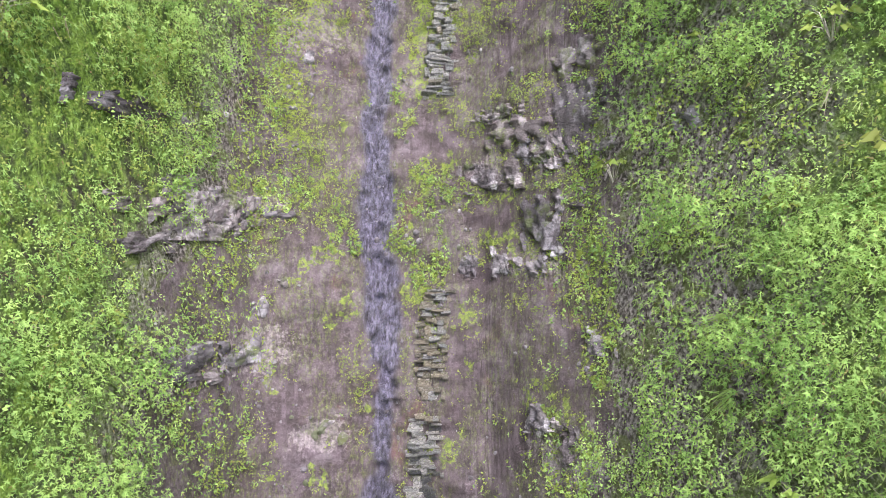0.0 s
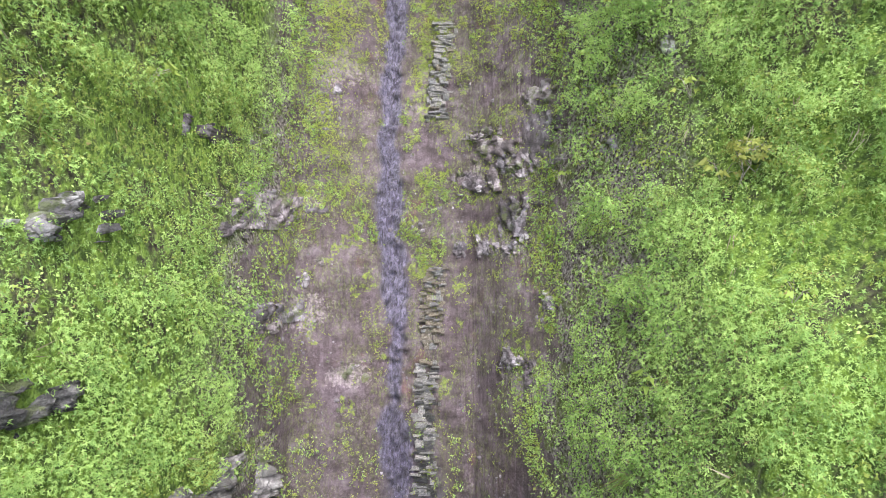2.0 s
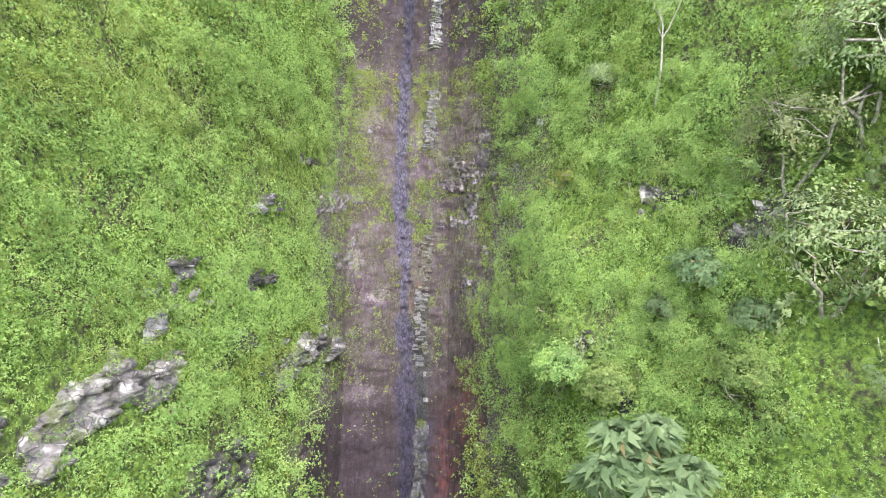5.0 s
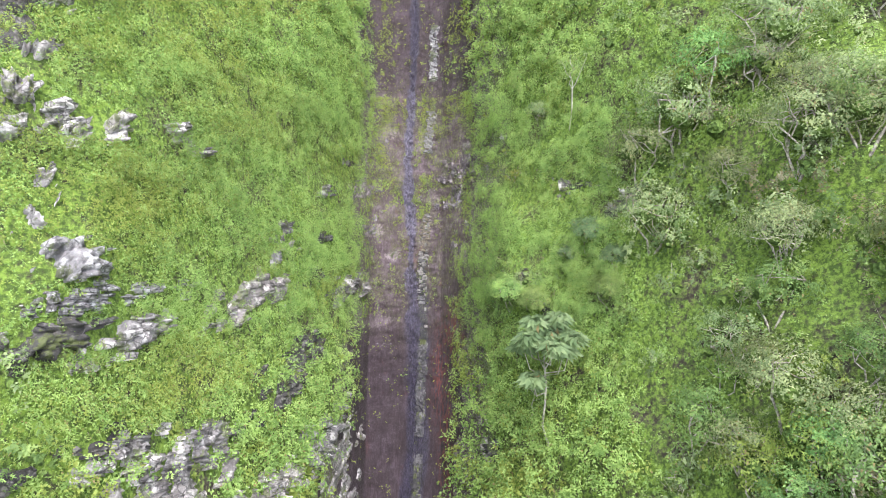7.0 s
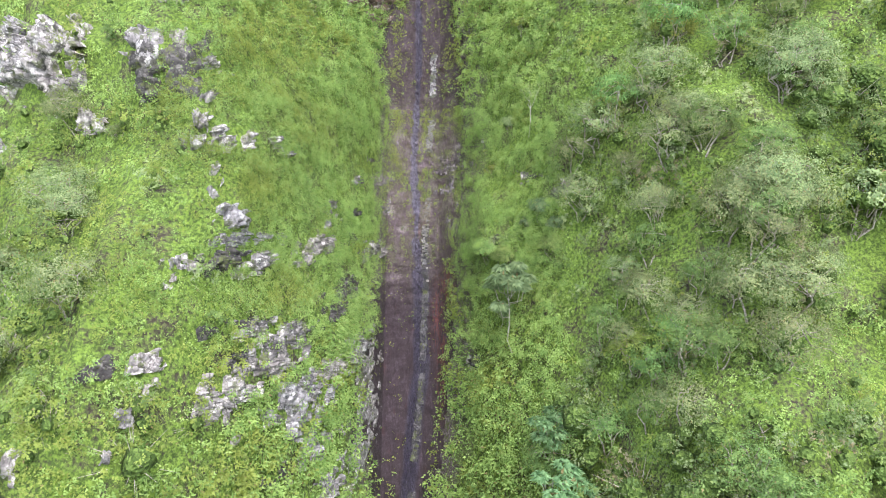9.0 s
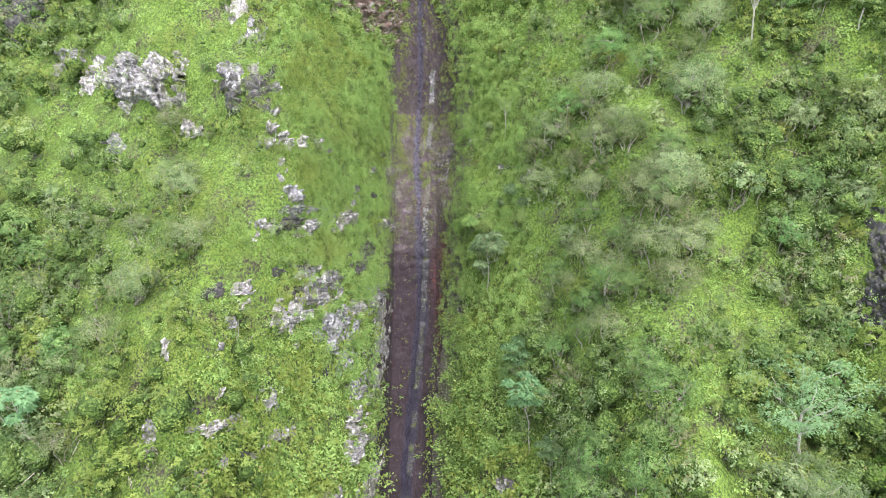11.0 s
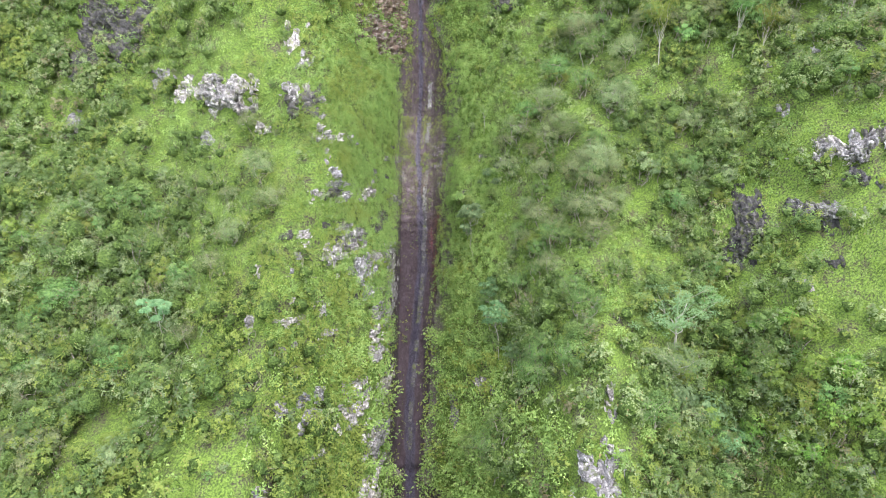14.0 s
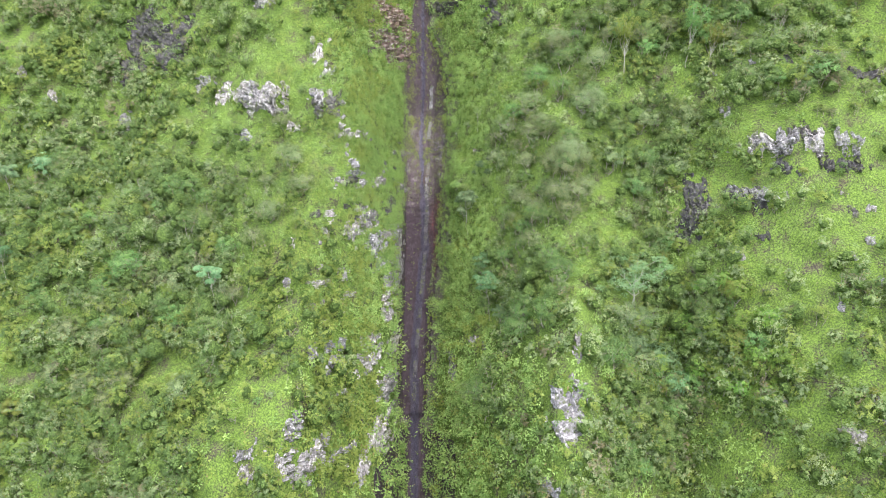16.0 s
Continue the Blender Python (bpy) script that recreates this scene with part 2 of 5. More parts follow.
    for scale, lo, hi, share in ((2.1, 0.035, 0.005, 0.4), (6.5, 0.07, 0.01, 0.3)):
        v = k.n.new("ShaderNodeTexVoronoi")
        v.feature = "DISTANCE_TO_EDGE"
        v.inputs["Scale"].default_value = scale
        bend = k.n.new("ShaderNodeTexNoise")
        bend.inputs["Scale"].default_value, bend.inputs["Detail"].default_value = scale * 1.3, 5
        k.l.new(k.coord, bend.inputs["Vector"])
        k.l.new(k.mix(0.3, k.coord, bend.outputs["Color"], "LINEAR_LIGHT"), v.inputs["Vector"])
        gap = k.maths("MULTIPLY", k.step(v.outputs["Distance"], lo, hi), k.maths("MULTIPLY", share, k.step(k.noise(1.1, 4), 0.4, 0.58)))
        c = k.mix(k.maths("MULTIPLY", gap, k.maths("SUBTRACT", 1.0, wet)), c, (0.028, 0.022, 0.024))
        edges.append(gap)
    relief = k.maths("SUBTRACT", k.maths("ADD", k.maths("ADD", grain, ribs), k.noise(55, 4)), k.maths("ADD", *edges))
    k.bump(relief, 0.7, 0.12)
    r = k.maths("SUBTRACT", 0.8, k.maths("MULTIPLY", wet, 0.42))
    return k.set(c, r, 0.4)


SOIL = soil_material()
CHUTE = chute_material()
BED_ROCK = rock_material("streambed_rock", (0.07, 0.058, 0.066), (0.175, 0.155, 0.18), (0.36, 0.335, 0.38), (0.42, 0.39, 0.435), crack=0.7)
BED_DARK = rock_material("purple_streambed_rock", (0.05, 0.04, 0.048), (0.115, 0.097, 0.112), (0.2, 0.178, 0.205), (0.27, 0.245, 0.28), crack=0.5)
PALE_ROCK = rock_material("pale_lichened_rock", (0.06, 0.056, 0.062), (0.27, 0.26, 0.275), (0.52, 0.51, 0.53), (0.58, 0.57, 0.59))
WALL_ROCK = rock_material("grey_wall_rock", (0.045, 0.042, 0.046), (0.17, 0.16, 0.17), (0.36, 0.35, 0.365), (0.45, 0.44, 0.455))
DARK_ROCK = rock_material("dark_basalt", (0.022, 0.021, 0.023), (0.055, 0.053, 0.058), (0.12, 0.118, 0.126), (0.16, 0.155, 0.16))
RED_ROCK = rock_material("rusty_rock", (0.06, 0.04, 0.035), (0.18, 0.12, 0.1), (0.34, 0.27, 0.25), (0.42, 0.38, 0.36))
TAN_STONE = rock_material("tan_slab_stone", (0.085, 0.07, 0.062), (0.2, 0.175, 0.148), (0.36, 0.325, 0.28), (0.4, 0.37, 0.37))
DARK_STONE = rock_material("dark_wet_slab_stone", (0.015, 0.015, 0.018), (0.05, 0.05, 0.06), (0.12, 0.12, 0.14), (0.13, 0.13, 0.15), 0.3)
GREY_STONE = rock_material("grey_slab_stone", (0.08, 0.078, 0.09), (0.25, 0.245, 0.265), (0.44, 0.435, 0.46), (0.5, 0.49, 0.5), 0.1)
HERB = leaf_material("herb_leaves", (0.1, 0.175, 0.036), (0.2, 0.305, 0.06), (0.32, 0.43, 0.1))
GRASS = leaf_material("grass_blades", (0.132, 0.21, 0.04), (0.205, 0.308, 0.062), (0.29, 0.395, 0.1), dryness=0.06)
MOSS = leaf_material("moss_leaves", (0.13, 0.2, 0.02), (0.22, 0.31, 0.03), (0.33, 0.4, 0.045), dryness=0.06)
BUSH = leaf_material("bush_leaves", (0.066, 0.145, 0.038), (0.132, 0.25, 0.06), (0.24, 0.375, 0.085))
LIME = leaf_material("lime_leaves", (0.14, 0.205, 0.027), (0.2, 0.285, 0.038), (0.27, 0.36, 0.055))
LUSH = leaf_material("lush_leaves", (0.075, 0.165, 0.018), (0.15, 0.285, 0.028), (0.245, 0.4, 0.045))
SPRING = leaf_material("spring_leaves", (0.1, 0.18, 0.042), (0.185, 0.3, 0.07), (0.31, 0.43, 0.095))
FEATHER = leaf_material("feathery_leaves", (0.1, 0.18, 0.075), (0.175, 0.285, 0.12), (0.27, 0.39, 0.17))
OLIVE = leaf_material("olive_leaves", (0.1, 0.155, 0.06), (0.2, 0.275, 0.112), (0.325, 0.4, 0.165), dryness=0.04)
DRY_BUSH = leaf_material("half_dry_leaves", (0.12, 0.125, 0.06), (0.22, 0.22, 0.12), (0.35, 0.34, 0.2), dryness=0.15)
BLUEGREEN = leaf_material("bluish_leaves", (0.075, 0.165, 0.07), (0.145, 0.27, 0.11), (0.235, 0.38, 0.165))
CROWN_SHADE = crown_shade_material()
DEADGRASS = leaf_material("dead_grass", (0.16, 0.13, 0.09), (0.28, 0.24, 0.17), (0.42, 0.38, 0.28), dryness=0.0)
PALE_BARK = bark_material("pale_bark", (0.25, 0.23, 0.2), (0.44, 0.42, 0.38))
GREY_BARK = bark_material("grey_bark", (0.17, 0.15, 0.13), (0.38, 0.35, 0.31))

# ---- the hillside as a surface: depth behind the first eye, over across (x) and up (w), metres ----
U = 13.0


def hashed(i, j, seed):
    h = (i.astype(np.int64) * 374761393 + j.astype(np.int64) * 668265263 + seed * 974634777) & 0xFFFFFFFF
    h = ((h ^ (h >> 13)) * 1274126177) & 0xFFFFFFFF
    return ((h ^ (h >> 16)) & 0xFFFFFF) / float(0xFFFFFF)


def smooth(x, y, seed=0):
    """Value noise, 0 to 1."""
    i, j = np.floor(x), np.floor(y)
    u, v = x - i, y - j
    u, v = u * u * (3 - 2 * u), v * v * (3 - 2 * v)
    a, b = hashed(i, j, seed), hashed(i + 1, j, seed)
    c, d = hashed(i, j + 1, seed), hashed(i + 1, j + 1, seed)
    return (a + (b - a) * u) * (1 - v) + (c + (d - c) * u) * v


def fbm(x, y, octaves=4, seed=0):
    """Layered noise, about -1 to 1."""
    total, size = 0.0, 1.0
    for o in range(octaves):
        total = total + size * (smooth(x + 17.3 * o, y - 9.1 * o, seed + o) - 0.5) * 2
        x, y, size = x * 2.03, y * 2.03, size * 0.5
    return total / 1.9


def cells(x, y, seed=0):
    """Cracked blocks: the distance to a block's edge, and the block's own random number."""
    i, j = np.floor(x), np.floor(y)
    first, second, own = np.full(np.shape(x), 9.0), np.full(np.shape(x), 9.0), np.zeros(np.shape(x))
    for di in (-1, 0, 1):
        for dj in (-1, 0, 1):
            p, q = i + di, j + dj
            d = np.hypot(p + hashed(p, q, seed) - x, q + hashed(p, q, seed + 7) - y)
            near = d < first
            second = np.where(near, first, np.minimum(second, d))
            own = np.where(near, hashed(p, q, seed + 13), own)
            first = np.where(near, d, first)
    return second - first, own


def ramp(x, lo, hi):
    t = np.clip((x - lo) / (hi - lo), 0, 1)
    return t * t * (3 - 2 * t)


def chute_left(w):
    line = np.interp(w, (-60, -41, -39, -34, -22, -15, -12, -8, -3, 0, 2, 5, 8, 13, 17, 22, 26, 40), (-2.2, -2.2, -4.2, -4.3, -4.3, -4.35, -4.15, -4.1, -3.95, -4.0, -3.9, -3.85, -4.0, -4.6, -4.4, -3.5, -2.7, -2.2))
    return line + 0.4 * fbm(w / 2.2, w * 0 + 3.3, 4, 5) * ramp(w, -42, -34)


def chute_right(w):
    line = np.interp(w, (-60, -41, -39, -28, -22, -19, -15, -12, -8, -4, 0, 5, 13, 17, 22, 26, 40), (-0.9, -0.9, 0.0, 0.4, 0.65, 1.15, 1.4, 1.75, 2.05, 2.15, 2.55, 2.8, 2.6, 2.2, 0.3, -0.3, -0.6))
    return line + 0.4 * fbm(w / 1.8, w * 0 + 8.1, 4, 6) * ramp(w, -42, -34)


def bed(w):
    """The streambed's own depth."""
    return U * 1.1 + 0.3 * w


# cross-sections of the ravine: how far the slope stands out of the streambed's plane, over x, at several heights w
SECTIONS_AT = (-33, -23, -9.5, -4, 1, 6, 14)
LEFT_X = (-60, -45, -35, -27, -20, -14, -11, -9, -6.3, -5.4, -4.7, -4.2, -3.6)
LEFT_OUT = (
    (18, 21, 25, 31, 38, 36.5, 27, 21.5, 17.5, 15.5, 8, 3, 0.5),
    (14, 19.5, 19.3, 23, 30.5, 33, 27.5, 24, 18.3, 16.5, 10.5, 3.4, 0.3),
    (8, 17, 20.5, 22, 26.5, 30.5, 28, 24.5, 16.5, 12.5, 10, 5, 0.2),
    (5, 12, 19, 21, 24.5, 29, 27.5, 25.5, 13.5, 10.5, 7.5, 4, 0.3),
    (3, 8, 16, 20, 23, 26, 27, 24.5, 12, 9, 4.8, 2.4, 0.8),
    (3, 7.5, 15, 19.5, 24, 27, 26, 20.5, 12.5, 8, 4.4, 2.2, 0.8),
    (3, 7, 13, 18, 23, 24, 20.5, 15, 7, 4, 1.8, 0.9, 0.4))
RIGHT_X = (0.8, 2.4, 3.6, 4.3, 6.5, 10, 15, 18, 24, 31, 37, 45, 60)
RIGHT_OUT = (
    (1, 3.2, 6.2, 8, 13, 20, 34, 33, 26, 20, 28, 35, 38),
    (0.8, 3, 5.5, 6.8, 10, 15, 28, 30.5, 24.5, 19.5, 29, 34.5, 37),
    (0.6, 3, 5.6, 7, 9.8, 13.8, 20.5, 22.8, 21, 19.5, 25, 31, 33),
    (0.6, 3.7, 7.4, 9.2, 10.4, 13.8, 19, 22, 20.7, 19.2, 24, 30, 32),
    (0.6, 2.6, 5.2, 7, 9.8, 13.5, 19.5, 21.5, 20.8, 20, 24.5, 29.5, 32),
    (0.6, 2.6, 5, 6.2, 9.6, 14.3, 18.5, 20, 21, 20, 24, 29, 31),
    (0.6, 2, 4.6, 5.6, 8.5, 13.5, 16.5, 18, 20.5, 20.5, 23, 28, 30))


def valley(x, w):
    """How far the slope stands out of the streambed's plane, between the cross-sections."""
    x, w = np.broadcast_arrays(np.asarray(x, float), np.asarray(w, float))
    across = (*LEFT_X, -2.2, -0.4, *RIGHT_X)
    rows = np.stack([np.interp(x, across, (*left, 0, 0, *right)) for left, right in zip(LEFT_OUT, RIGHT_OUT)])
    at = np.interp(w, SECTIONS_AT, np.arange(len(SECTIONS_AT)))
    i = np.clip(at.astype(int), 0, len(SECTIONS_AT) - 2)
    t = at - i
    return np.take_along_axis(rows, i[None], 0)[0] * (1 - t) + np.take_along_axis(rows, i[None] + 1, 0)[0] * t


def depth(x, w, rough=True):
    """The hillside's depth."""
    x, w = np.asarray(x, float), np.asarray(w, float)
    left, right = chute_left(w), chute_right(w)
    far = ramp(np.maximum(np.abs(x) - 6, 0), 0, 14)
    shift = 1.2 * fbm(x / 14, w / 17, 3, 31) * far if rough else 0.0
    out = valley(x + shift, w)
    side = np.maximum(ramp(left - x, 0, 2.5), ramp(x - right, 0, 2.5))
    if rough:
        out = out + side * (0.5 * fbm(x / 2.2, w / 2.2, 4, 11) + 0.16 * fbm(x / 0.6, w / 0.6, 2, 15) + far * (1.3 * fbm(x / 7.5, w / 9.0, 3, 12) + 0.75 * fbm(x / 2.6, w / 2.2, 2, 14)))
    inside = np.minimum(x - left, right - x)
    out = out - 0.9 * ramp(inside, 0.0, 0.7)
    slope = bed(w) - out
    # the slope eases out into the valley floor far below
    floor = -6 + 3.08 * (w + 78)
    k = 9.0
    h = np.clip(0.5 + 0.5 * (floor - slope) / k, 0, 1)
    return floor + (slope - floor) * h - k * h * (1 - h)


def channel_at(w):
    line = np.interp(w, (-60, -49, -44, -32, -25, -20, -15, -8, -4, -2, 0, 4, 6, 12, 23, 30), (-1.5, -1.5, -1.5, -2.2, -1.8, -1.3, -0.8, -0.95, -1.15, -1.12, -1.33, -1.42, -1.25, -1.1, -1.35, -1.4))
    return line + 0.09 * fbm(w / 0.9, w * 0 + 1.7, 3, 44)


def slabs_at(w):
    line = np.interp(w, (-60, -32, -20, -14.8, -8, -3.7, -2, 0, 3.5, 6, 12, 20), (-1.9, -1.85, -0.9, -0.45, -0.3, -0.36, -0.24, -0.03, -0.08, 0.17, 0.28, 0.3))
    return line + 0.05 * fbm(w / 0.8, w * 0 + 5.2, 2, 45)


def chute_out(x, w):
    """How far the streambed's relief stands out of its plane."""
    rib = 1 - np.abs(fbm(x / 0.42 + 0.3 * fbm(x, w / 2, 2, 51), w / 3.2, 3, 52))
    right = ramp(x, 0.3, 1.4)
    out = 0.22 * fbm(x / 1.5, w / 1.6, 4, 53) + 0.1 * fbm(x / 0.3, w / 0.34, 4, 54)
    out = out + right * 0.22 * (rib - 0.6)
    edge, own = cells(x / 0.55 + 0.3 * fbm(x / 0.4, w / 0.4, 2, 56), w / 0.34, 55)
    out = out + 0.07 * (own - 0.5) * ramp(edge, 0.0, 0.3)
    edge, own = cells(x / 1.9, w / 1.1 + 0.2 * fbm(x / 0.8, w, 2, 58), 57)
    out = out + 0.1 * (own - 0.5) * ramp(edge, 0.0, 0.5)
    # a bare groove beside the bank
    out = out - 0.35 * np.exp(-((x + 4.1 - 0.15 * fbm(w, w * 0, 2, 68)) / 0.22) ** 2) * ramp(w, 0.2, 0.8) * ramp(w, 4.2, 3.2)
    # small ledges lower down, one under another
    ledge = (w / 1.35 + 0.6 * fbm(x / 1.6, w / 2.2, 4, 59)) % 1.0
    out = out + ramp(-w, 4, 10) * 0.1 * (0.5 - ledge) * (0.3 + smooth(x / 0.9, w / 1.1, 77))
    gully = np.exp(-((x - channel_at(w)) / 0.34) ** 2)
    edge, own = cells(x / 0.2 + 0.3 * fbm(x / 0.2, w / 0.2, 2, 72), w / 0.28, 73)
    out = out - 0.2 * gully + gully * (0.14 * fbm(x / 0.16, w / 0.2, 3, 60) + 0.2 * (own - 0.5) * ramp(edge, 0.0, 0.25))
    # the bed curves up into its banks
    out = out + valley(x, w)
    # the plunge basin and its lip at the foot of the bare run
    out = out + 1.1 * ramp(-w, 40.2, 41.2) - 0.5 * np.exp(-((w + 39.6) / 0.5) ** 2)
    rim = np.minimum(x - chute_left(w), chute_right(w) - x)
    return out - 0.7 * ramp(-rim, 0.0, 0.9)


def chute_depth(x, w):
    return bed(w) - chute_out(x, w)


PALE_SPOTS = ((-3.4, -1.8, 0.7, 0.6), (-2.3, -3.4, 0.6, 0.35), (1.7, -0.3, 0.7, 0.3), (-3.9, 0.8, 1.0, 0.4), (-3.0, 6.8, 1.0, 0.5),
              (2.3, 1.9, 0.9, 0.5), (1.9, -3.2, 0.6, 0.5), (-2.9, 4.6, 0.8, 0.6), (-3.0, -7.4, 1.0, 0.5), (-4.4, -16, 0.5, 2.5), (0.8, 1.6, 0.4, 0.3))


MOSS_SPOTS = ((-3.03, 2.54, 0.48, 1.52), (-2.12, 2.5, 0.57, 0.85), (-0.35, 3.12, 0.72, 1.15), (-0.28, 1.63, 0.69, 0.83), (-2.06, -0.1, 0.81, 0.35), (-2.96, -0.64, 0.23, 0.18),
              (-1.92, -0.98, 0.26, 0.5), (-2.17, -1.41, 0.24, 0.21), (-2.58, -1.39, 0.16, 0.39), (-2.34, -4.18, 0.74, 0.43), (-2.98, -4.1, 0.3, 0.15), (-0.6, -0.87, 0.33, 0.67),
              (-0.72, 0.12, 0.27, 0.54), (0.49, -1.26, 0.33, 0.89), (0.46, -2.07, 0.18, 0.38), (0.01, -3.53, 0.25, 0.22), (1.84, -1.41, 0.15, 0.13), (1.16, 2.03, 0.46, 0.26),
              (-1.77, 4.3, 0.37, 0.29), (-0.54, 4.3, 0.44, 0.88), (-2.55, 1.26, 0.55, 0.82), (-3.24, 1.12, 0.59, 0.53), (-0.97, 1.28, 0.19, 0.55), (0.92, 0.23, 0.26, 0.38))


def masks(x, w):
    """Where the streambed is wet and where moss grows on it."""
    d = np.abs(x - channel_at(w)) + 0.2 * fbm(x / 0.4, w / 0.45, 4, 61)
    span = 0.04 + 0.34 * smooth(w / 0.8, w * 0 + 4.4, 66)
    wet = 1 - ramp(d, span, span + 0.16)
    wet = np.maximum(wet, 0.95 * (1 - ramp(np.abs(x - 0.5 * channel_at(w) - 0.5 * slabs_at(w)) + 0.3 * fbm(x / 0.5, w / 1.5, 3, 64), 0.45, 0.8)) * ramp(-w, 4, 8))
    speck = fbm(x / 0.45, w / 0.6, 4, 62) + 0.5 * fbm(x / 0.16, w / 0.2, 3, 63)
    patch = np.zeros_like(x + w)
    for px, pw, rx, rw in MOSS_SPOTS:
        patch = np.maximum(patch, np.exp(-((x - px) / rx) ** 2 - ((w - pw) / rw) ** 2))
    thin = 0.62 * ramp(fbm(x / 1.3, w / 1.8, 3, 65), 0.0, 0.5) * (1 - 0.6 * ramp(-w, 3, 9))
    # above and below, moss gathers between the water and the stacked stones
    seam = 0.75 * np.exp(-((x + 0.35) / 0.4) ** 2) * (ramp(w, 4.5, 6) + 0.5 * ramp(-w, 5, 7) * ramp(w, -16, -10))
    moss = np.clip(ramp(np.maximum.reduce((patch, thin, seam)) * 0.8 + 0.95 * speck, 0.4, 0.85), 0, 1) * (1 - wet)
    damp = np.maximum(ramp(-w + 1.2 * fbm(x / 1.4, w / 2.5, 3, 67), 2.0, 10.0), 0.85 * ramp(w + 1.2 * fbm(x / 1.4, w / 2.5, 3, 69), 5.0, 9.0))
    pale = np.zeros_like(x + w)
    for px, pw, rx, rw in PALE_SPOTS:
        pale = np.maximum(pale, np.exp(-((x - px) / rx) ** 2 - ((w - pw) / rw) ** 2))
    rust = np.zeros_like(x + w)
    for px, pw, rx, rw in ((1.5, -8.0, 0.7, 1.6), (0.7, -10.5, 0.4, 2.5), (1.1, -14.0, 0.4, 4.0)):
        rust = np.maximum(rust, np.exp(-((x - px) / rx) ** 2 - ((w - pw) / rw) ** 2))
    streak = ramp(x + 0.3 * fbm(x, w / 2, 2, 71), 0.3, 0.9) * (0.55 + 0.45 * smooth(x / 0.6, w / 3.0, 74)) + 0.5 * ramp(-w, 6, 12) * ramp(x, 0.9, 0.3)
    return wet, moss, damp, pale, rust, np.clip(streak, 0, 1)


TURN_IN = np.array(BASE.to_3x3())
SHIFT_IN = np.array(BASE.translation)


def to_world(x, y, w):
    return np.stack((x, y, w), -1) @ TURN_IN.T + SHIFT_IN


def on_slope(x, w, surface=depth):
    """World places and normals of the surface at x, w."""
    x, w = np.asarray(x, float), np.asarray(w, float)
    y = surface(x, w)
    e = 0.3
    gx, gw = (surface(x + e, w) - surface(x - e, w)) / (2 * e), (surface(x, w + e) - surface(x, w - e)) / (2 * e)
    n = np.stack((gx, -np.ones_like(gx), gw), -1)
    n = n / np.linalg.norm(n, axis=-1, keepdims=True)
    return to_world(x, y, w), n @ TURN_IN.T


# ---- mesh helpers ----
def mesh_from(name, verts, faces, materials, sharp=False):
    """verts (n, 3); faces (m, 3 or 4) of one kind."""
    me = bpy.data.meshes.new(name)
    verts, faces = np.ascontiguousarray(verts, np.float32), np.ascontiguousarray(faces, np.int32)
    m, k = faces.shape
    me.vertices.add(len(verts))
    me.vertices.foreach_set("co", verts.ravel())
    me.loops.add(m * k)
    me.loops.foreach_set("vertex_index", faces.ravel())
    me.polygons.add(m)
    me.polygons.foreach_set("loop_start", np.arange(0, m * k, k, dtype=np.int32))
    me.update(calc_edges=True)
    me.validate()
    if not sharp:
        me.polygons.foreach_set("use_smooth", np.ones(m, bool))
    for mat in materials if isinstance(materials, (list, tuple)) else (materials,):
        me.materials.append(mat)
    return me


def grid_faces(rows, cols):
    i = np.arange(rows * cols).reshape(rows, cols)
    return np.stack((i[:-1, :-1], i[:-1, 1:], i[1:, 1:], i[1:, :-1]), -1).reshape(-1, 4)


def part(name, me, parent, label=""):
    ob = new(name, me)
    ob.parent = parent
    return tagged(ob, label)


def spaced(*stretches):
    """Samples from stretches of (start, end, step)."""
    return np.unique(np.concatenate([np.arange(a, b, s) for a, b, s in stretches]))


# ---- ground: one sheet, from the heights above to the valley and the far distance ----
gx = spaced((-2500, -400, 300), (-400, -100, 25), (-100, -45, 1.4), (-45, -16, 0.75), (-16, -3, 0.2), (-3, 1.6, 0.6), (1.6, 14, 0.22), (14, 45, 0.75), (45, 100, 1.4), (100, 400, 25), (400, 2600, 300))
gw = spaced((-1200, -160, 80), (-160, -70, 6), (-70, -45, 1.2), (-45, -14, 0.6), (-14, 12, 0.3), (12, 45, 0.6), (45, 90, 3), (90, 200, 15))
GX, GW = np.meshgrid(gx, gw)
GY = depth(GX, GW)
ground = new("ground", mesh_from("ground", to_world(GX, GY, GW).reshape(-1, 3), grid_faces(len(gw), len(gx)), SOIL))
rise = np.maximum(chute_left(GW) - GX, GX - chute_right(GW)) + 0.9 * fbm(GX / 1.1, GW / 1.1, 3, 93)
ground.data.attributes.new("bank", "FLOAT", "POINT").data.foreach_set("value", (ramp(rise, 2.0, 0.8) * np.where(GX < 0, ramp(chute_left(GW) - GX, 0.5, 0.1), 1.0) * ramp(np.abs(GW), 60, 40)).ravel().astype(np.float32))
tagged(ground, "steep green hillside of brown soil under grass and herbs", "hillside", kind="structure")


def sheet(xs, ws, ys):
    """The surface that a grid spans, as a function."""
    def at(x, w):
        i = np.clip(np.searchsorted(xs, x) - 1, 0, len(xs) - 2)
        j = np.clip(np.searchsorted(ws, w) - 1, 0, len(ws) - 2)
        u, v = (x - xs[i]) / (xs[i + 1] - xs[i]), (w - ws[j]) / (ws[j + 1] - ws[j])
        return (ys[j, i] * (1 - u) + ys[j, i + 1] * u) * (1 - v) + (ys[j + 1, i] * (1 - u) + ys[j + 1, i + 1] * u) * v
    return at


hill = sheet(gx, gw, GY)

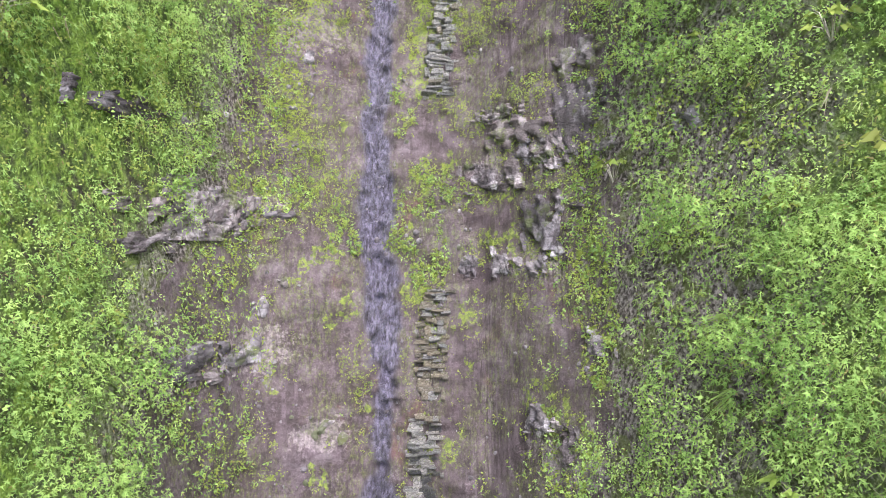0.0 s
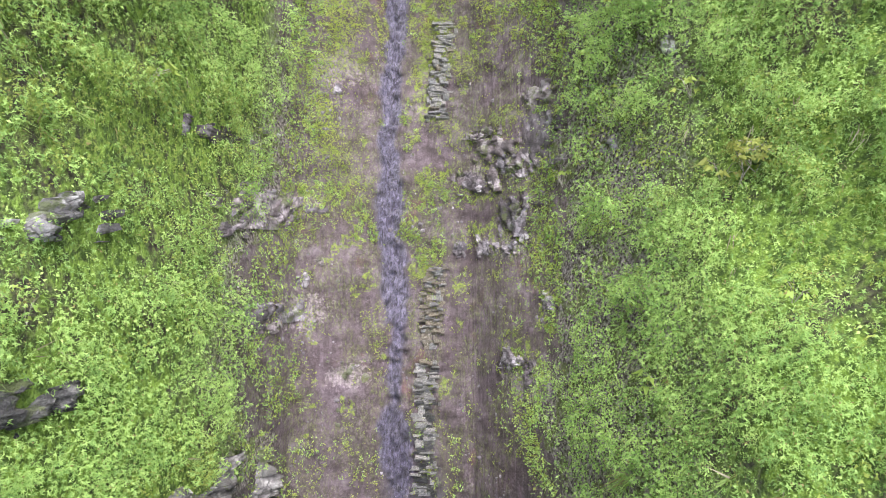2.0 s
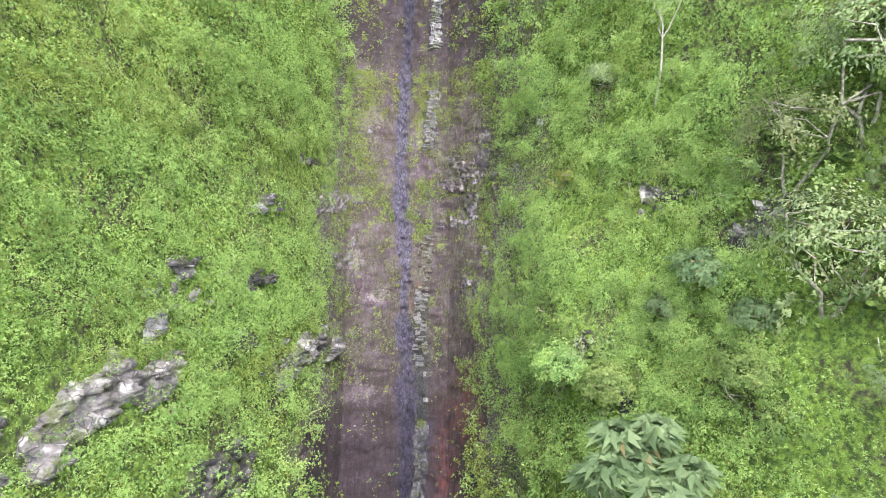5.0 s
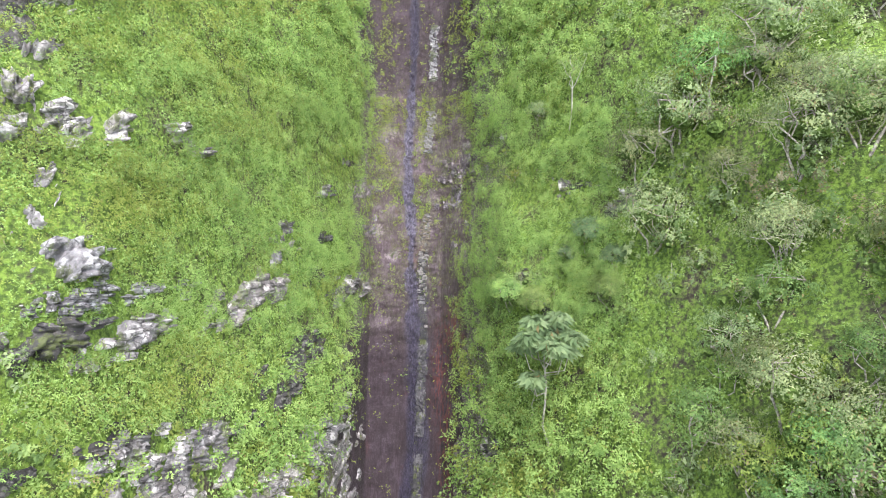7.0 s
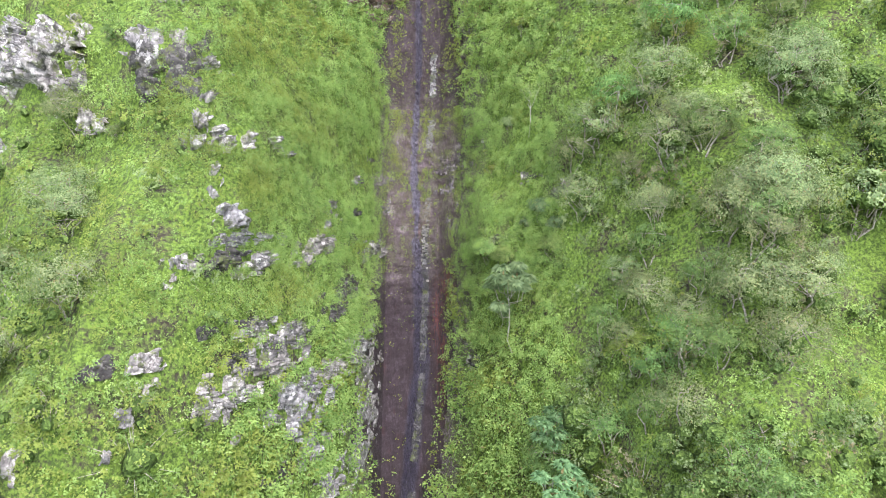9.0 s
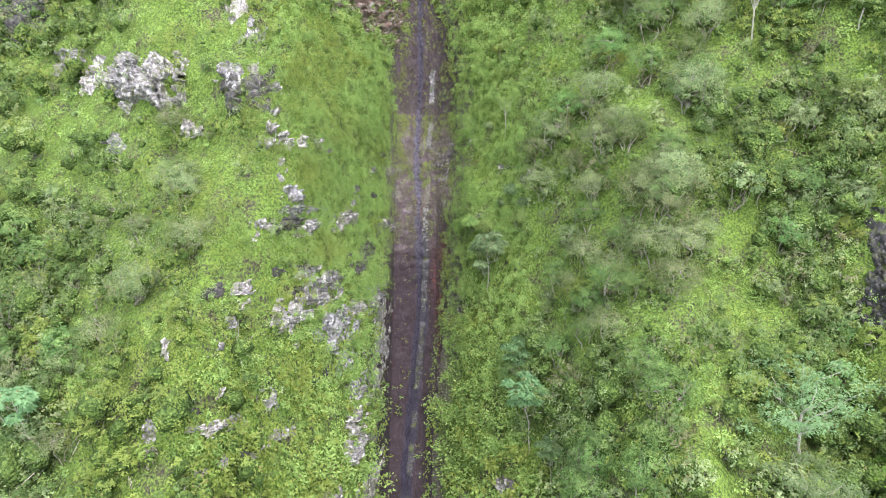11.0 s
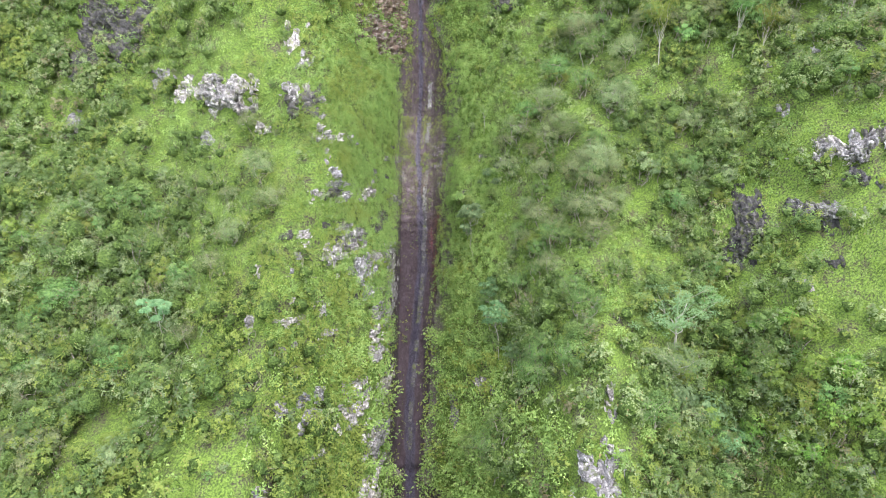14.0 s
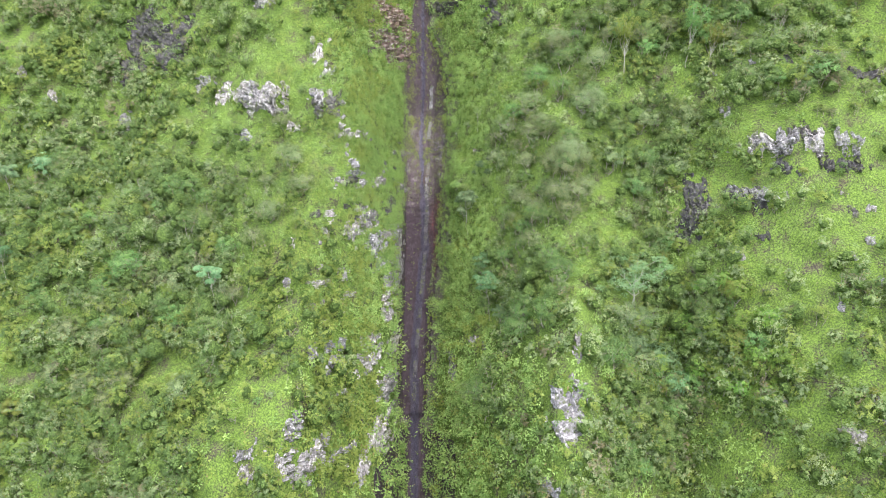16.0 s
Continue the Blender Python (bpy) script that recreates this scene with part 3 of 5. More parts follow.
# ---- the bare streambed down the middle ----
cx = spaced((-6.2, -1.8, 0.06), (-1.8, -0.6, 0.035), (-0.6, 4.2, 0.06))
cw = spaced((-57, -12, 0.25), (-12, -7, 0.1), (-7, 6.5, 0.05), (6.5, 12, 0.1), (12, 30, 0.2))
CX, CW = np.meshgrid(cx, cw)
CY = chute_depth(CX, CW)
rock_bed = sheet(cx, cw, CY)
me = mesh_from("streambed", to_world(CX, CY, CW).reshape(-1, 3), grid_faces(len(cw), len(cx)), CHUTE, sharp=True)
for key, values in zip(("wet", "moss", "damp", "pale", "rust", "streak"), masks(CX, CW)):
    me.attributes.new(key, "FLOAT", "POINT").data.foreach_set("value", values.ravel().astype(np.float32))
streambed = tagged(new("streambed", me), "bare wet purple-brown basalt streambed with mossy patches", "streambed", kind="structure")


# ---- rock that stands out of the hillside ----
def nearest(x, w):
    """Whatever surface lies in front: hillside or streambed."""
    x, w = np.asarray(x, float), np.asarray(w, float)
    inside = (x > cx[0]) & (x < cx[-1]) & (w > cw[0]) & (w < cw[-1])
    return np.where(inside, np.minimum(hill(x, w), rock_bed(x, w)), hill(x, w))


def rock_outcrop(x, w, wide, tall, material, label, seed, stand=0.3, block=0.45, name="rock_outcrop"):
    """A face of cracked upright blocks that comes out of the slope, with a ragged rim that sinks into it."""
    e = max(0.3, 0.25 * wide)
    steep = min(math.hypot(1.0, float((nearest(np.array([x + e]), np.array([w])) - nearest(np.array([x - e]), np.array([w])))[0]) / (2 * e)), 3.5)
    wide = wide * steep
    n = int(np.clip(max(wide, tall) / 0.08, 22 if material in (BED_ROCK, BED_DARK) else 14, 50 if wide > 4 else 30))
    lx, lw = np.meshgrid(np.linspace(-0.62, 0.62, n) * wide, np.linspace(-0.62, 0.62, n) * tall)
    px, pw = x + lx / steep, w + lw
    lx, lw = lx + 7.3 * x, lw + w
    size = max(0.08, min(block, 0.25 * min(wide, tall)))
    flat_bed = material in (BED_ROCK, BED_DARK)
    r = np.hypot((lx - 7.3 * x) / wide * 2, (lw - w) / tall * 2) + (1.8 * 1.3 if flat_bed else 1.5 if wide * tall > 9 else 2.3) * fbm(lx / (2.0 * size), lw / (2.6 * size), 4, seed)
    rise = 1 - (ramp(r, 0.72, 0.95) if flat_bed or steep < 1.5 else ramp(r, 0.5, 0.75))
    edge, own = cells(lx / size * 1.25 + 0.2 * fbm(lx / size, lw / size, 2, seed + 1), lw / size * 0.65, seed + 2)
    edge2, own2 = cells(lx / size * 2.6, lw / size * 1.9, seed + 3)
    h = min(stand, 0.4 * min(wide, tall))
    crack = ramp(edge, 0.12, 0.0)
    out = h * (rise * (0.35 + 0.9 * own + 0.4 * (own2 - 0.5)) - 0.3 * (1 - rise) - (0.1 if flat_bed else 0.6) * crack - 0.2 * ramp(edge2, 0.1, 0.0))
    out = out + 0.03 * fbm(lx / 0.12, lw / 0.12, 3, seed + 4)
    out = np.where(rise < 0.02, -0.12, out)
    spots, outward = on_slope(px, pw, nearest)
    spots = spots + outward * out[..., None]
    ob = new(name, mesh_from(name, spots.reshape(-1, 3), grid_faces(n, n), material, sharp=True))
    return tagged(ob, label, "rock", group="rock outcrops")


ROCKS = []
RIDGE_ROCKS = ((-21.0, 5.6, 3.6, 3.6), (-23.2, 6.6, 3.0, 2.2), (-13.8, 5.6, 1.73, 1.44), (-12.6, 6.2, 0.59, 1.17), (-12.0, 5.0, 0.58, 0.58), (-17.2, 2.2, 1.04, 0.83), (-25.4, 7.3, 2.83, 2.54),
    (-28.8, 7.6, 1.63, 2.1), (-32.4, 9.4, 2.73, 1.52), (-14.7, 12.5, 1.53, 3.0), (-13.3, 9.7, 1.07, 1.39), (-24.4, 1.2, 1.53, 0.98), (-46.9, 4.9, 1.33, 2.39),
    (-23.1, 20.8, 2.92, 1.14), (-67.3, 13.3, 1.68, 1.5), (-61.3, 9.5, 1.3, 1.3))
LEDGE_ROCKS = ((-10.81, 5.12, 1.04, 0.65), (-10.8, 3.03, 0.46, 1.15), (-9.81, 1.12, 2.6, 1.04), (-10.73, 1.96, 0.62, 1.7), (-10.12, -0.46, 0.45, 1.4), (-10.08, -1.73, 0.41, 0.83),
    (-9.25, -2.9, 1.0, 1.11), (-8.88, -3.94, 1.68, 0.56), (-8.56, -5.11, 0.81, 0.93), (-8.91, -10.85, 1.62, 1.3), (-8.46, -8.39, 0.86, 0.86), (-8.94, -5.72, 0.46, 0.31),
    (-9.75, -3.66, 0.38, 0.38))
WALL_ROCKS = ((-6.81, -4.61, 1.57, 1.68), (-7.88, -10.34, 2.36, 1.77), (-7.39, -9.26, 1.13, 1.13), (-5.34, 0.25, 0.37, 0.64), (-6.31, -1.81, 0.42, 0.53), (-5.72, -2.01, 0.16, 0.19),
    (-6.46, -2.28, 0.28, 0.29), (-6.18, -2.55, 0.42, 0.42), (-6.51, -3.16, 0.46, 0.65), (-4.63, -5.1, 0.65, 0.31), (-4.3, -5.07, 0.72, 1.12), (-6.64, -2.23, 0.18, 0.18))
FOOT_ROCKS = ((-7.11, -12.8, 1.53, 3.05), (-5.94, -11.85, 1.01, 1.01), (-4.75, -11.67, 0.8, 1.7), (-6.3, -15.54, 0.69, 1.57), (-4.32, -13.44, 0.9, 2.45), (-4.33, -16.16, 1.05, 3.22),
    (-4.4, -18.56, 1.02, 2.74), (-15.4, -12.6, 0.66, 0.79), (-15.6, -17.3, 0.76, 1.27), (-12.3, -17.2, 1.74, 0.78), (-9.39, -18.94, 0.94, 0.7), (-5.36, -20.36, 0.86, 1.51),
    (-5.29, -22.65, 1.07, 2.13), (-4.65, -27.47, 1.15, 2.75), (-6.78, -27.77, 2.97, 2.47), (-7.23, -25.12, 1.47, 1.47), (-5.49, -30.82, 1.84, 1.43), (-7.6, -40.31, 1.36, 2.71),
    (-5.15, -32.57, 1.95, 2.25), (-6.16, -37.1, 2.54, 3.52))
SPUR_ROCKS = ((-10.56, -24.51, 1.76, 1.15), (-12.6, -24.8, 0.49, 1.63), (-13.6, -31.4, 1.16, 2.32), (-12.8, -35.6, 3.21, 2.63), (-11.71, -35.0, 1.23, 1.84), (-17.3, -34.9, 1.21, 2.76),
    (-14.2, -34.0, 1.12, 1.12), (-9.64, -36.93, 2.63, 0.92), (-17.0, -32.7, 2.01, 1.23), (-10.62, -26.35, 1.31, 2.36))
EAST_ROCKS = ((41.8, 0.0, 2.49, 2.13), (44.0, 0.3, 3.22, 2.1), (47.3, 0.4, 1.94, 2.77), (50.9, 0.9, 1.93, 1.65), (40.6, -6.4, 3.49, 1.05), (51.8, -8.0, 0.72, 0.66),
    (16.1, -29.2, 2.43, 2.43), (15.5, -31.5, 2.61, 2.96), (16.9, -27.6, 1.11, 1.85), (13.6, -38.0, 1.8, 1.32), (45.1, -32.2, 1.38, 2.07), (47.5, -28.2, 0.82, 0.82),
    (47.3, -33.1, 0.8, 1.37), (47.2, -0.5, 1.66, 0.97), (50.9, -1.2, 1.09, 0.82), (17.4, -23.1, 0.75, 1.67), (17.3, -24.9, 0.74, 1.23), (38.5, -0.4, 0.71, 0.61))
BANK_ROCKS = ((3.67, -29.49, 1.46, 1.13), (7.04, -26.52, 1.54, 1.08), (3.67, -31.39, 1.45, 2.89), (9.6, -0.2, 0.5, 0.4), (8.95, -0.75, 0.45, 0.4), (7.05, 0.5, 0.75, 0.55), (3.33, -13.28, 0.53, 0.76),
    (3.08, -12.03, 0.42, 0.42), (4.26, 3.39, 0.37, 0.37), (6.85, -0.13, 0.65, 0.29))
DARK_ROCKS = ((-45.2, 19.4, 4.59, 5.5), (-39.2, 17.1, 5.31, 5.31), (-46.5, 13.5, 4.17, 4.17), (-39.9, 14.0, 3.52, 3.52), (-13.4, 4.8, 3.35, 2.48), (34.9, -5.5, 2.21, 2.95),
    (34.6, -7.8, 2.63, 2.92), (33.5, -10.3, 2.48, 3.65), (43.7, -2.6, 1.39, 2.08), (50.0, -2.8, 3.4, 1.22), (10.24, 20.87, 3.47, 2.26), (2.64, 25.47, 4.45, 2.32),
    (9.47, 22.98, 2.64, 1.23), (46.2, 1.3, 2.09, 1.11), (54.8, 9.0, 2.85, 1.0), (-9.45, -5.0, 1.52, 1.03), (3.46, -13.34, 0.58, 1.17), (5.88, -5.88, 0.49, 0.82),
    (-5.27, -2.27, 0.53, 0.5), (7.39, 0.3, 0.76, 0.33), (7.88, 0.46, 0.37, 0.25), (-5.34, -4.03, 0.29, 0.61), (5.04, -4.01, 0.51, 0.38), (-5.62, -4.47, 0.4, 0.29),
    (39.1, -6.2, 1.76, 1.67), (9.25, -0.5, 0.75, 0.6), (8.7, -1.05, 0.7, 0.55), (9.9, 0.0, 0.6, 0.45))
RED_ROCKS = ((-6.37, 17.28, 4.19, 5.1), (-5.71, 22.23, 3.76, 4.7), (-7.22, 22.79, 3.62, 2.35), (-4.47, 21.24, 2.51, 4.83))
BED_ROCKS = ((-2.33, -3.38, 0.63, 0.48), (-4.11, 0.79, 0.58, 0.58), (-3.91, 0.56, 0.6, 0.6), (-3.32, 0.67, 0.66, 0.17), (-3.43, -1.05, 0.25, 0.42), (-3.58, -1.76, 0.36, 0.46),
    (-4.03, -1.76, 0.21, 0.44), (-3.88, -2.12, 0.28, 0.19), (0.5, -0.33, 0.28, 0.33), (1.1, -0.23, 0.21, 0.42), (1.54, -0.29, 0.3, 0.28), (1.86, -0.16, 0.29, 0.38),
    (0.89, 1.33, 0.29, 0.29), (0.63, 1.58, 0.45, 0.29))
BED_ROCKS += ((1.07, 2.63, 0.67, 0.25), (1.72, 1.97, 0.21, 0.21), (2.51, 1.71, 0.75, 0.19), (2.13, 1.77, 0.24, 0.24), (1.57, 1.73, 0.42, 0.42), (1.87, 1.52, 0.3, 0.2),
    (1.52, -2.73, 0.27, 0.36), (1.73, -2.71, 0.27, 0.16), (2.35, -1.36, 0.26, 0.34), (-2.84, 3.93, 0.36, 0.36), (-1.81, -3.48, 0.27, 0.19), (-4.14, 2.49, 0.2, 0.14),
    (-3.06, -0.64, 0.15, 0.15), (3.44, 1.82, 0.4, 0.29))
BED_BLOCKS = ((1.4, 2.2, 1.0, 0.45), (1.95, 1.9, 0.5, 0.6), (2.35, 2.25, 0.5, 0.9), (1.2, 1.45, 0.5, 0.5), (0.8, 1.35, 0.5, 0.45), (1.75, 0.6, 0.4, 0.9), (2.16, 0.68, 0.38, 0.48), (2.44, 3.28, 0.55, 0.59), (2.55, 2.59, 0.58, 0.29), (-4.6, 2.06, 0.59, 0.3), (-4.44, 0.09, 0.25, 0.23), (1.95, -2.99, 0.17, 0.51),
    (-4.48, 0.66, 0.38, 0.23), (-3.91, 0.61, 0.36, 0.4))
for places, material, words, stand in (
        (RIDGE_ROCKS, PALE_ROCK, "pale grey cracked rock face breaking through ridge grass", 0.5),
        (SPUR_ROCKS, PALE_ROCK, "pale weathered rock on the low grassy spur", 0.6),
        (FOOT_ROCKS, PALE_ROCK, "pale weathered rock face above the streambed's edge", 0.5),
        (LEDGE_ROCKS, PALE_ROCK, "white-lichened grey rock ledge on the grassy flank", 0.5),
        (WALL_ROCKS, WALL_ROCK, "grey lichened rock block in the steep green wall", 0.35),
        (EAST_ROCKS, PALE_ROCK, "grey boulder outcrop among grass and shrubs", 0.5),
        (BANK_ROCKS, WALL_ROCK, "grey rock in the grassy bank beside the stream", 0.3),
        (DARK_ROCKS, DARK_ROCK, "dark wet basalt outcrop hung with plants", 0.5),
        (RED_ROCKS, RED_ROCK, "rusty brown rock wall beside the narrow stream", 0.5),
        (BED_ROCKS, BED_ROCK, "pale lichened rock knob on the bare streambed", 0.09),
        (BED_BLOCKS, BED_DARK, "dark purple rock block on the streambed's edge", 0.1)):
    small = places in (BED_ROCKS, BED_BLOCKS)
    for i, (x, w, wide, tall) in enumerate(places):
        grown = 1.35 if places is RIDGE_ROCKS or abs(x) > 35 else 1.15
        wide, tall = grown * wide, grown * tall
        ROCKS.append((x, w, wide, tall))
        rock_outcrop(x, w, wide, tall, material, words, 100 + 7 * i + int(abs(x) * 10), 0.14 if places is FOOT_ROCKS and x > -4.7 else stand * (1.7 if wide > 4 else 1.0), 0.32 if small else 0.42 if wide > 1.5 else 0.24)


# smaller rocks strewn over the flank and the open far slope
rng = np.random.default_rng(41)
for i in range(80):
    if i < 48:
        w = -4 - 16 * rng.random() ** 1.1 if i < 36 else rng.uniform(-40, -20)
        x = float(chute_left(np.array([w]))[0]) - 0.4 - 9.0 * rng.random() ** 1.4
        wide, words = rng.uniform(0.35, 1.1), "small pale rock showing through the grassy flank"
    else:
        x, w = rng.uniform(37, 58), rng.uniform(-34, 12)
        wide, words = rng.uniform(0.5, 1.4), "small grey rock lying in the open grass"
    tall = wide * rng.uniform(0.6, 1.5)
    ROCKS.append((x, w, wide, tall))
    rock_outcrop(x, w, wide, tall, PALE_ROCK if rng.random() < 0.7 else DARK_ROCK, words, 900 + 5 * i, 0.3, 0.2)


# ---- the column of stacked slab stones down the streambed ----
def slab_mesh(seed, material):
    """A flat broken stone about one metre by one by one, with chipped edges."""
    rng = np.random.default_rng(seed)
    bm = bmesh.new()
    bmesh.ops.create_cube(bm, size=1.0)
    bmesh.ops.bevel(bm, geom=bm.edges[:], offset=0.09, segments=1, affect="EDGES")
    for v in bm.verts:
        v.co += Vector(rng.uniform(-0.09, 0.09, 3))
    me = bpy.data.meshes.new("stone")
    bm.to_mesh(me)
    bm.free()
    me.materials.append(material)
    return me


SLABS = [slab_mesh(s, TAN_STONE) for s in range(4)], [slab_mesh(s, GREY_STONE) for s in range(10, 16)], [slab_mesh(s, DARK_STONE) for s in range(20, 26)]
rng = np.random.default_rng(5)
slab_course = tagged(new("slab_course"), "column of stacked flat stones, tan and wet grey, along the streambed", "stone course")
slab_course.matrix_world = Matrix.Translation(to_world(0.0, 14.0, 0.0))
to_local = slab_course.matrix_world.inverted()
upright = BASE.to_3x3().to_4x4() @ pose(0, 0, 0, -16.7, 0, 0)
upper, lower, placed, w = ([], []), ([], []), 0, 12.2
while w > -37:
    thick = rng.uniform(0.035, 0.09) + 0.07 * (rng.random() < 0.15) if w > -6 else rng.uniform(0.1, 0.24)
    gap = smooth(np.array([w / 1.1]), np.array([2.2]), 70)[0]
    bare = (3.2 > w > -0.8 and gap < 0.8) or (w > -3 and gap < 0.32) or (w < -14 and gap < 0.35)
    if not bare:
        broad = rng.uniform(0.42, 0.62)
        x = float(slabs_at(np.array([w]))[0]) - broad / 2 + rng.normal(0, 0.045)
        end = x + broad
        while x < end - 0.05:
            wide = min(rng.uniform(0.1, 0.42), end - x)
            cx0, cw0 = x + wide / 2, w - thick / 2 + rng.uniform(-0.02, 0.02)
            deep = rng.uniform(0.25, 0.4)
            y = float(bed(np.array(cw0))) + 0.135 - rng.uniform(0, 0.05) - float(chute_out(np.array([cx0]), np.array([cw0]))[0])
            m = Matrix.Translation(to_world(cx0, y, cw0)) @ upright @ pose(0, 0, 0, rng.uniform(-6, 6), rng.uniform(-4, 4), rng.uniform(-9, 9))
            m = m @ Matrix.Diagonal((wide * 1.1, deep, thick * rng.uniform(1.15, 1.45), 1))
            tan = rng.random() < (0.65 if -3.2 < w < -0.8 else 0.08 if w > 3.5 else 0)
            sort = 0 if tan else 2 if w < -3.0 - 5 * rng.random() else 1
            me = SLABS[sort][int(rng.integers(4 if tan else 6))]
            if 6.3 > w > -8.4 and placed < 300:
                stone = part("stone", me, slab_course)
                stone.matrix_parent_inverse = Matrix.Identity(4)
                stone.matrix_basis = to_local @ m
                placed += 1
            else:
                rest_v, rest_f = upper if w > 0 else lower
                base = len(rest_v)
                rest_v += [to_local @ m @ v.co for v in me.vertices]
                rest_f += [[base + i for i in p.vertices] for p in me.polygons]
            x += wide
    w -= thick
for (rest_v, rest_f), material in ((upper, GREY_STONE), (lower, DARK_STONE)):
    me = bpy.data.meshes.new("stonework")
    me.from_pydata(rest_v, [], rest_f)
    me.materials.append(material)
    tagged(part("stonework", me, slab_course), "more stacked stones along the stream", kind="stuff")


# ---- loose rubble lying in the streambed ----
rng = np.random.default_rng(9)
pebble = bmesh.new()
bmesh.ops.create_icosphere(pebble, subdivisions=1, radius=0.5)
ball = np.array([v.co[:] for v in pebble.verts])
ball_faces = np.array([[v.index for v in f.verts] for f in pebble.faces])
pebble.free()
x, w = rng.uniform(-4.6, 2.6, 9000), rng.uniform(-9, 9, 9000)
keep = rng.random(9000) < 0.75 * ramp(fbm(x / 0.9, w / 0.9, 4, 92), 0.0, 0.6)
x, w = x[keep], w[keep]
spots, facing = on_slope(x, w, rock_bed)
size = 0.025 + 0.1 * rng.random(len(x)) ** 3
verts = spots[:, None] + ball[None] * (size[:, None] * rng.uniform(0.6, 1.3, (len(x), 3)))[:, None] * rng.uniform(0.75, 1.25, (len(x), len(ball), 1))
faces = (ball_faces[None] + (np.arange(len(x)) * len(ball))[:, None, None]).reshape(-1, 3)
rubble = new("rubble", mesh_from("rubble", verts.reshape(-1, 3), faces, BED_ROCK, sharp=True))
tagged(rubble, "small broken grey stones lying in the streambed", "rubble", kind="stuff")


# ---- low plants ----
def unit(v):
    return v / np.maximum(np.linalg.norm(v, axis=-1, keepdims=True), 1e-9)


def leaf_mesh(name, at, axis, length, ratio, material, rng, droop=0.25, facing=(0, -0.4, 1.0), tone=None, few=0.8):
    """Pointed leaves: small ones each a folded kite (foot, two shoulders, tip), large far ones a plain point."""
    n = len(at)
    axis = unit(axis)
    face = unit(np.asarray(facing) + rng.normal(0, 0.4, (n, 3)))
    side = unit(np.cross(axis, face))
    up = np.cross(side, axis)
    plain = (length > 0.12) | (rng.random(n) < few)
    length = length[:, None]
    mid = at + axis * length * 0.45 + up * length * 0.06
    tip = at + axis * length - np.array([0, 0, 1.0]) * length * droop
    half = side * length * ratio / 2
    kites = np.stack((at, mid + half, tip, mid - half), 1)[~plain].reshape(-1, 3)
    points = np.stack((at + half, tip, at - half), 1)[plain].reshape(-1, 3)
    verts = np.concatenate((kites, points))
    starts = np.concatenate((np.arange(0, len(kites), 4), len(kites) + np.arange(0, len(points), 3)))
    me = bpy.data.meshes.new(name)
    me.vertices.add(len(verts))
    me.vertices.foreach_set("co", verts.astype(np.float32).ravel())
    me.loops.add(len(verts))
    me.loops.foreach_set("vertex_index", np.arange(len(verts), dtype=np.int32))
    me.polygons.add(n)
    me.polygons.foreach_set("loop_start", starts.astype(np.int32))
    me.update(calc_edges=True)
    if tone is not None:
        me.attributes.new("tone", "FLOAT", "POINT").data.foreach_set("value", np.concatenate((np.repeat(tone[~plain], 4), np.repeat(tone[plain], 3))).astype(np.float32))
    me.materials.append(material)
    return me


def least_view(x, w):
    """How near the place is ever seen, in metres, so that far plants may be coarser."""
    return np.clip(np.maximum(1.63 * np.abs(x), 2.9 * np.abs(w + 0.5)), 11, 120)


def meadow(x, w):
    """1 where grass rules, 0 where leafy herbs do."""
    wall = ramp(chute_left(w) - x, 1.5, 3.5) * ramp(x, -14, -9)
    lawn = ramp(x - chute_right(w), 0.8, 2) * ramp(x, 10, 7)
    far = np.maximum(ramp(x, 34, 42), ramp(x, -12, -18) * 0.5)
    tended = np.maximum.reduce((wall * 0.16, lawn * 0.25, far)) * (1 - 0.8 * ramp(least_view(x, w), 24, 14))
    return np.clip(tended + 0.3 * fbm(x / 3.0, w / 3.0, 3, 81), 0, 1)


WOODS = ((14.5, -4, 5.5, 9, 40, "open"), (26, -1, 9, 8, 34, "mixed"), (12, -18, 4.5, 9, 22, "dark"), (31, -24, 7, 12, 34, "gully"),
         (24, -33, 7, 7, 12, "mixed"), (34, 17, 14, 5, 36, "tall"), (20, 11, 6, 5, 12, "mixed"), (45, 8, 8, 4, 8, "mixed"),
         (-34, -11, 9, 9, 30, "mixed"), (-38, -26, 8, 9, 34, "dark"), (-26, -22, 4, 10, 14, "mixed"), (-54, -12, 9, 11, 16, "gully"),
         (-19, -6, 5, 8, 8, "open"), (-45, -36, 9, 6, 12, "dark"), (8, -33, 3, 6, 5, "mixed"))


def wooded(x, w):
    """1 deep inside the wooded stretches."""
    inside = np.zeros_like(x)
    for wx, ww, rx, rw, *_ in WOODS:
        inside = np.maximum(inside, ramp(np.hypot((x - wx) / rx, (w - ww) / rw), 1.0, 0.7))
    return inside


def on_rock(x, w):
    """1 where a rock face leaves no hold for plants."""
    bare = np.zeros_like(x)
    for rx, rw, wide, tall in ROCKS:
        near = (np.abs(x - rx) < wide) & (np.abs(w - rw) < tall)
        bare[near] = np.maximum(bare[near], ramp(np.hypot((x[near] - rx) / wide * 2, (w[near] - rw) / tall * 2), 1.0, 0.6))
    return bare


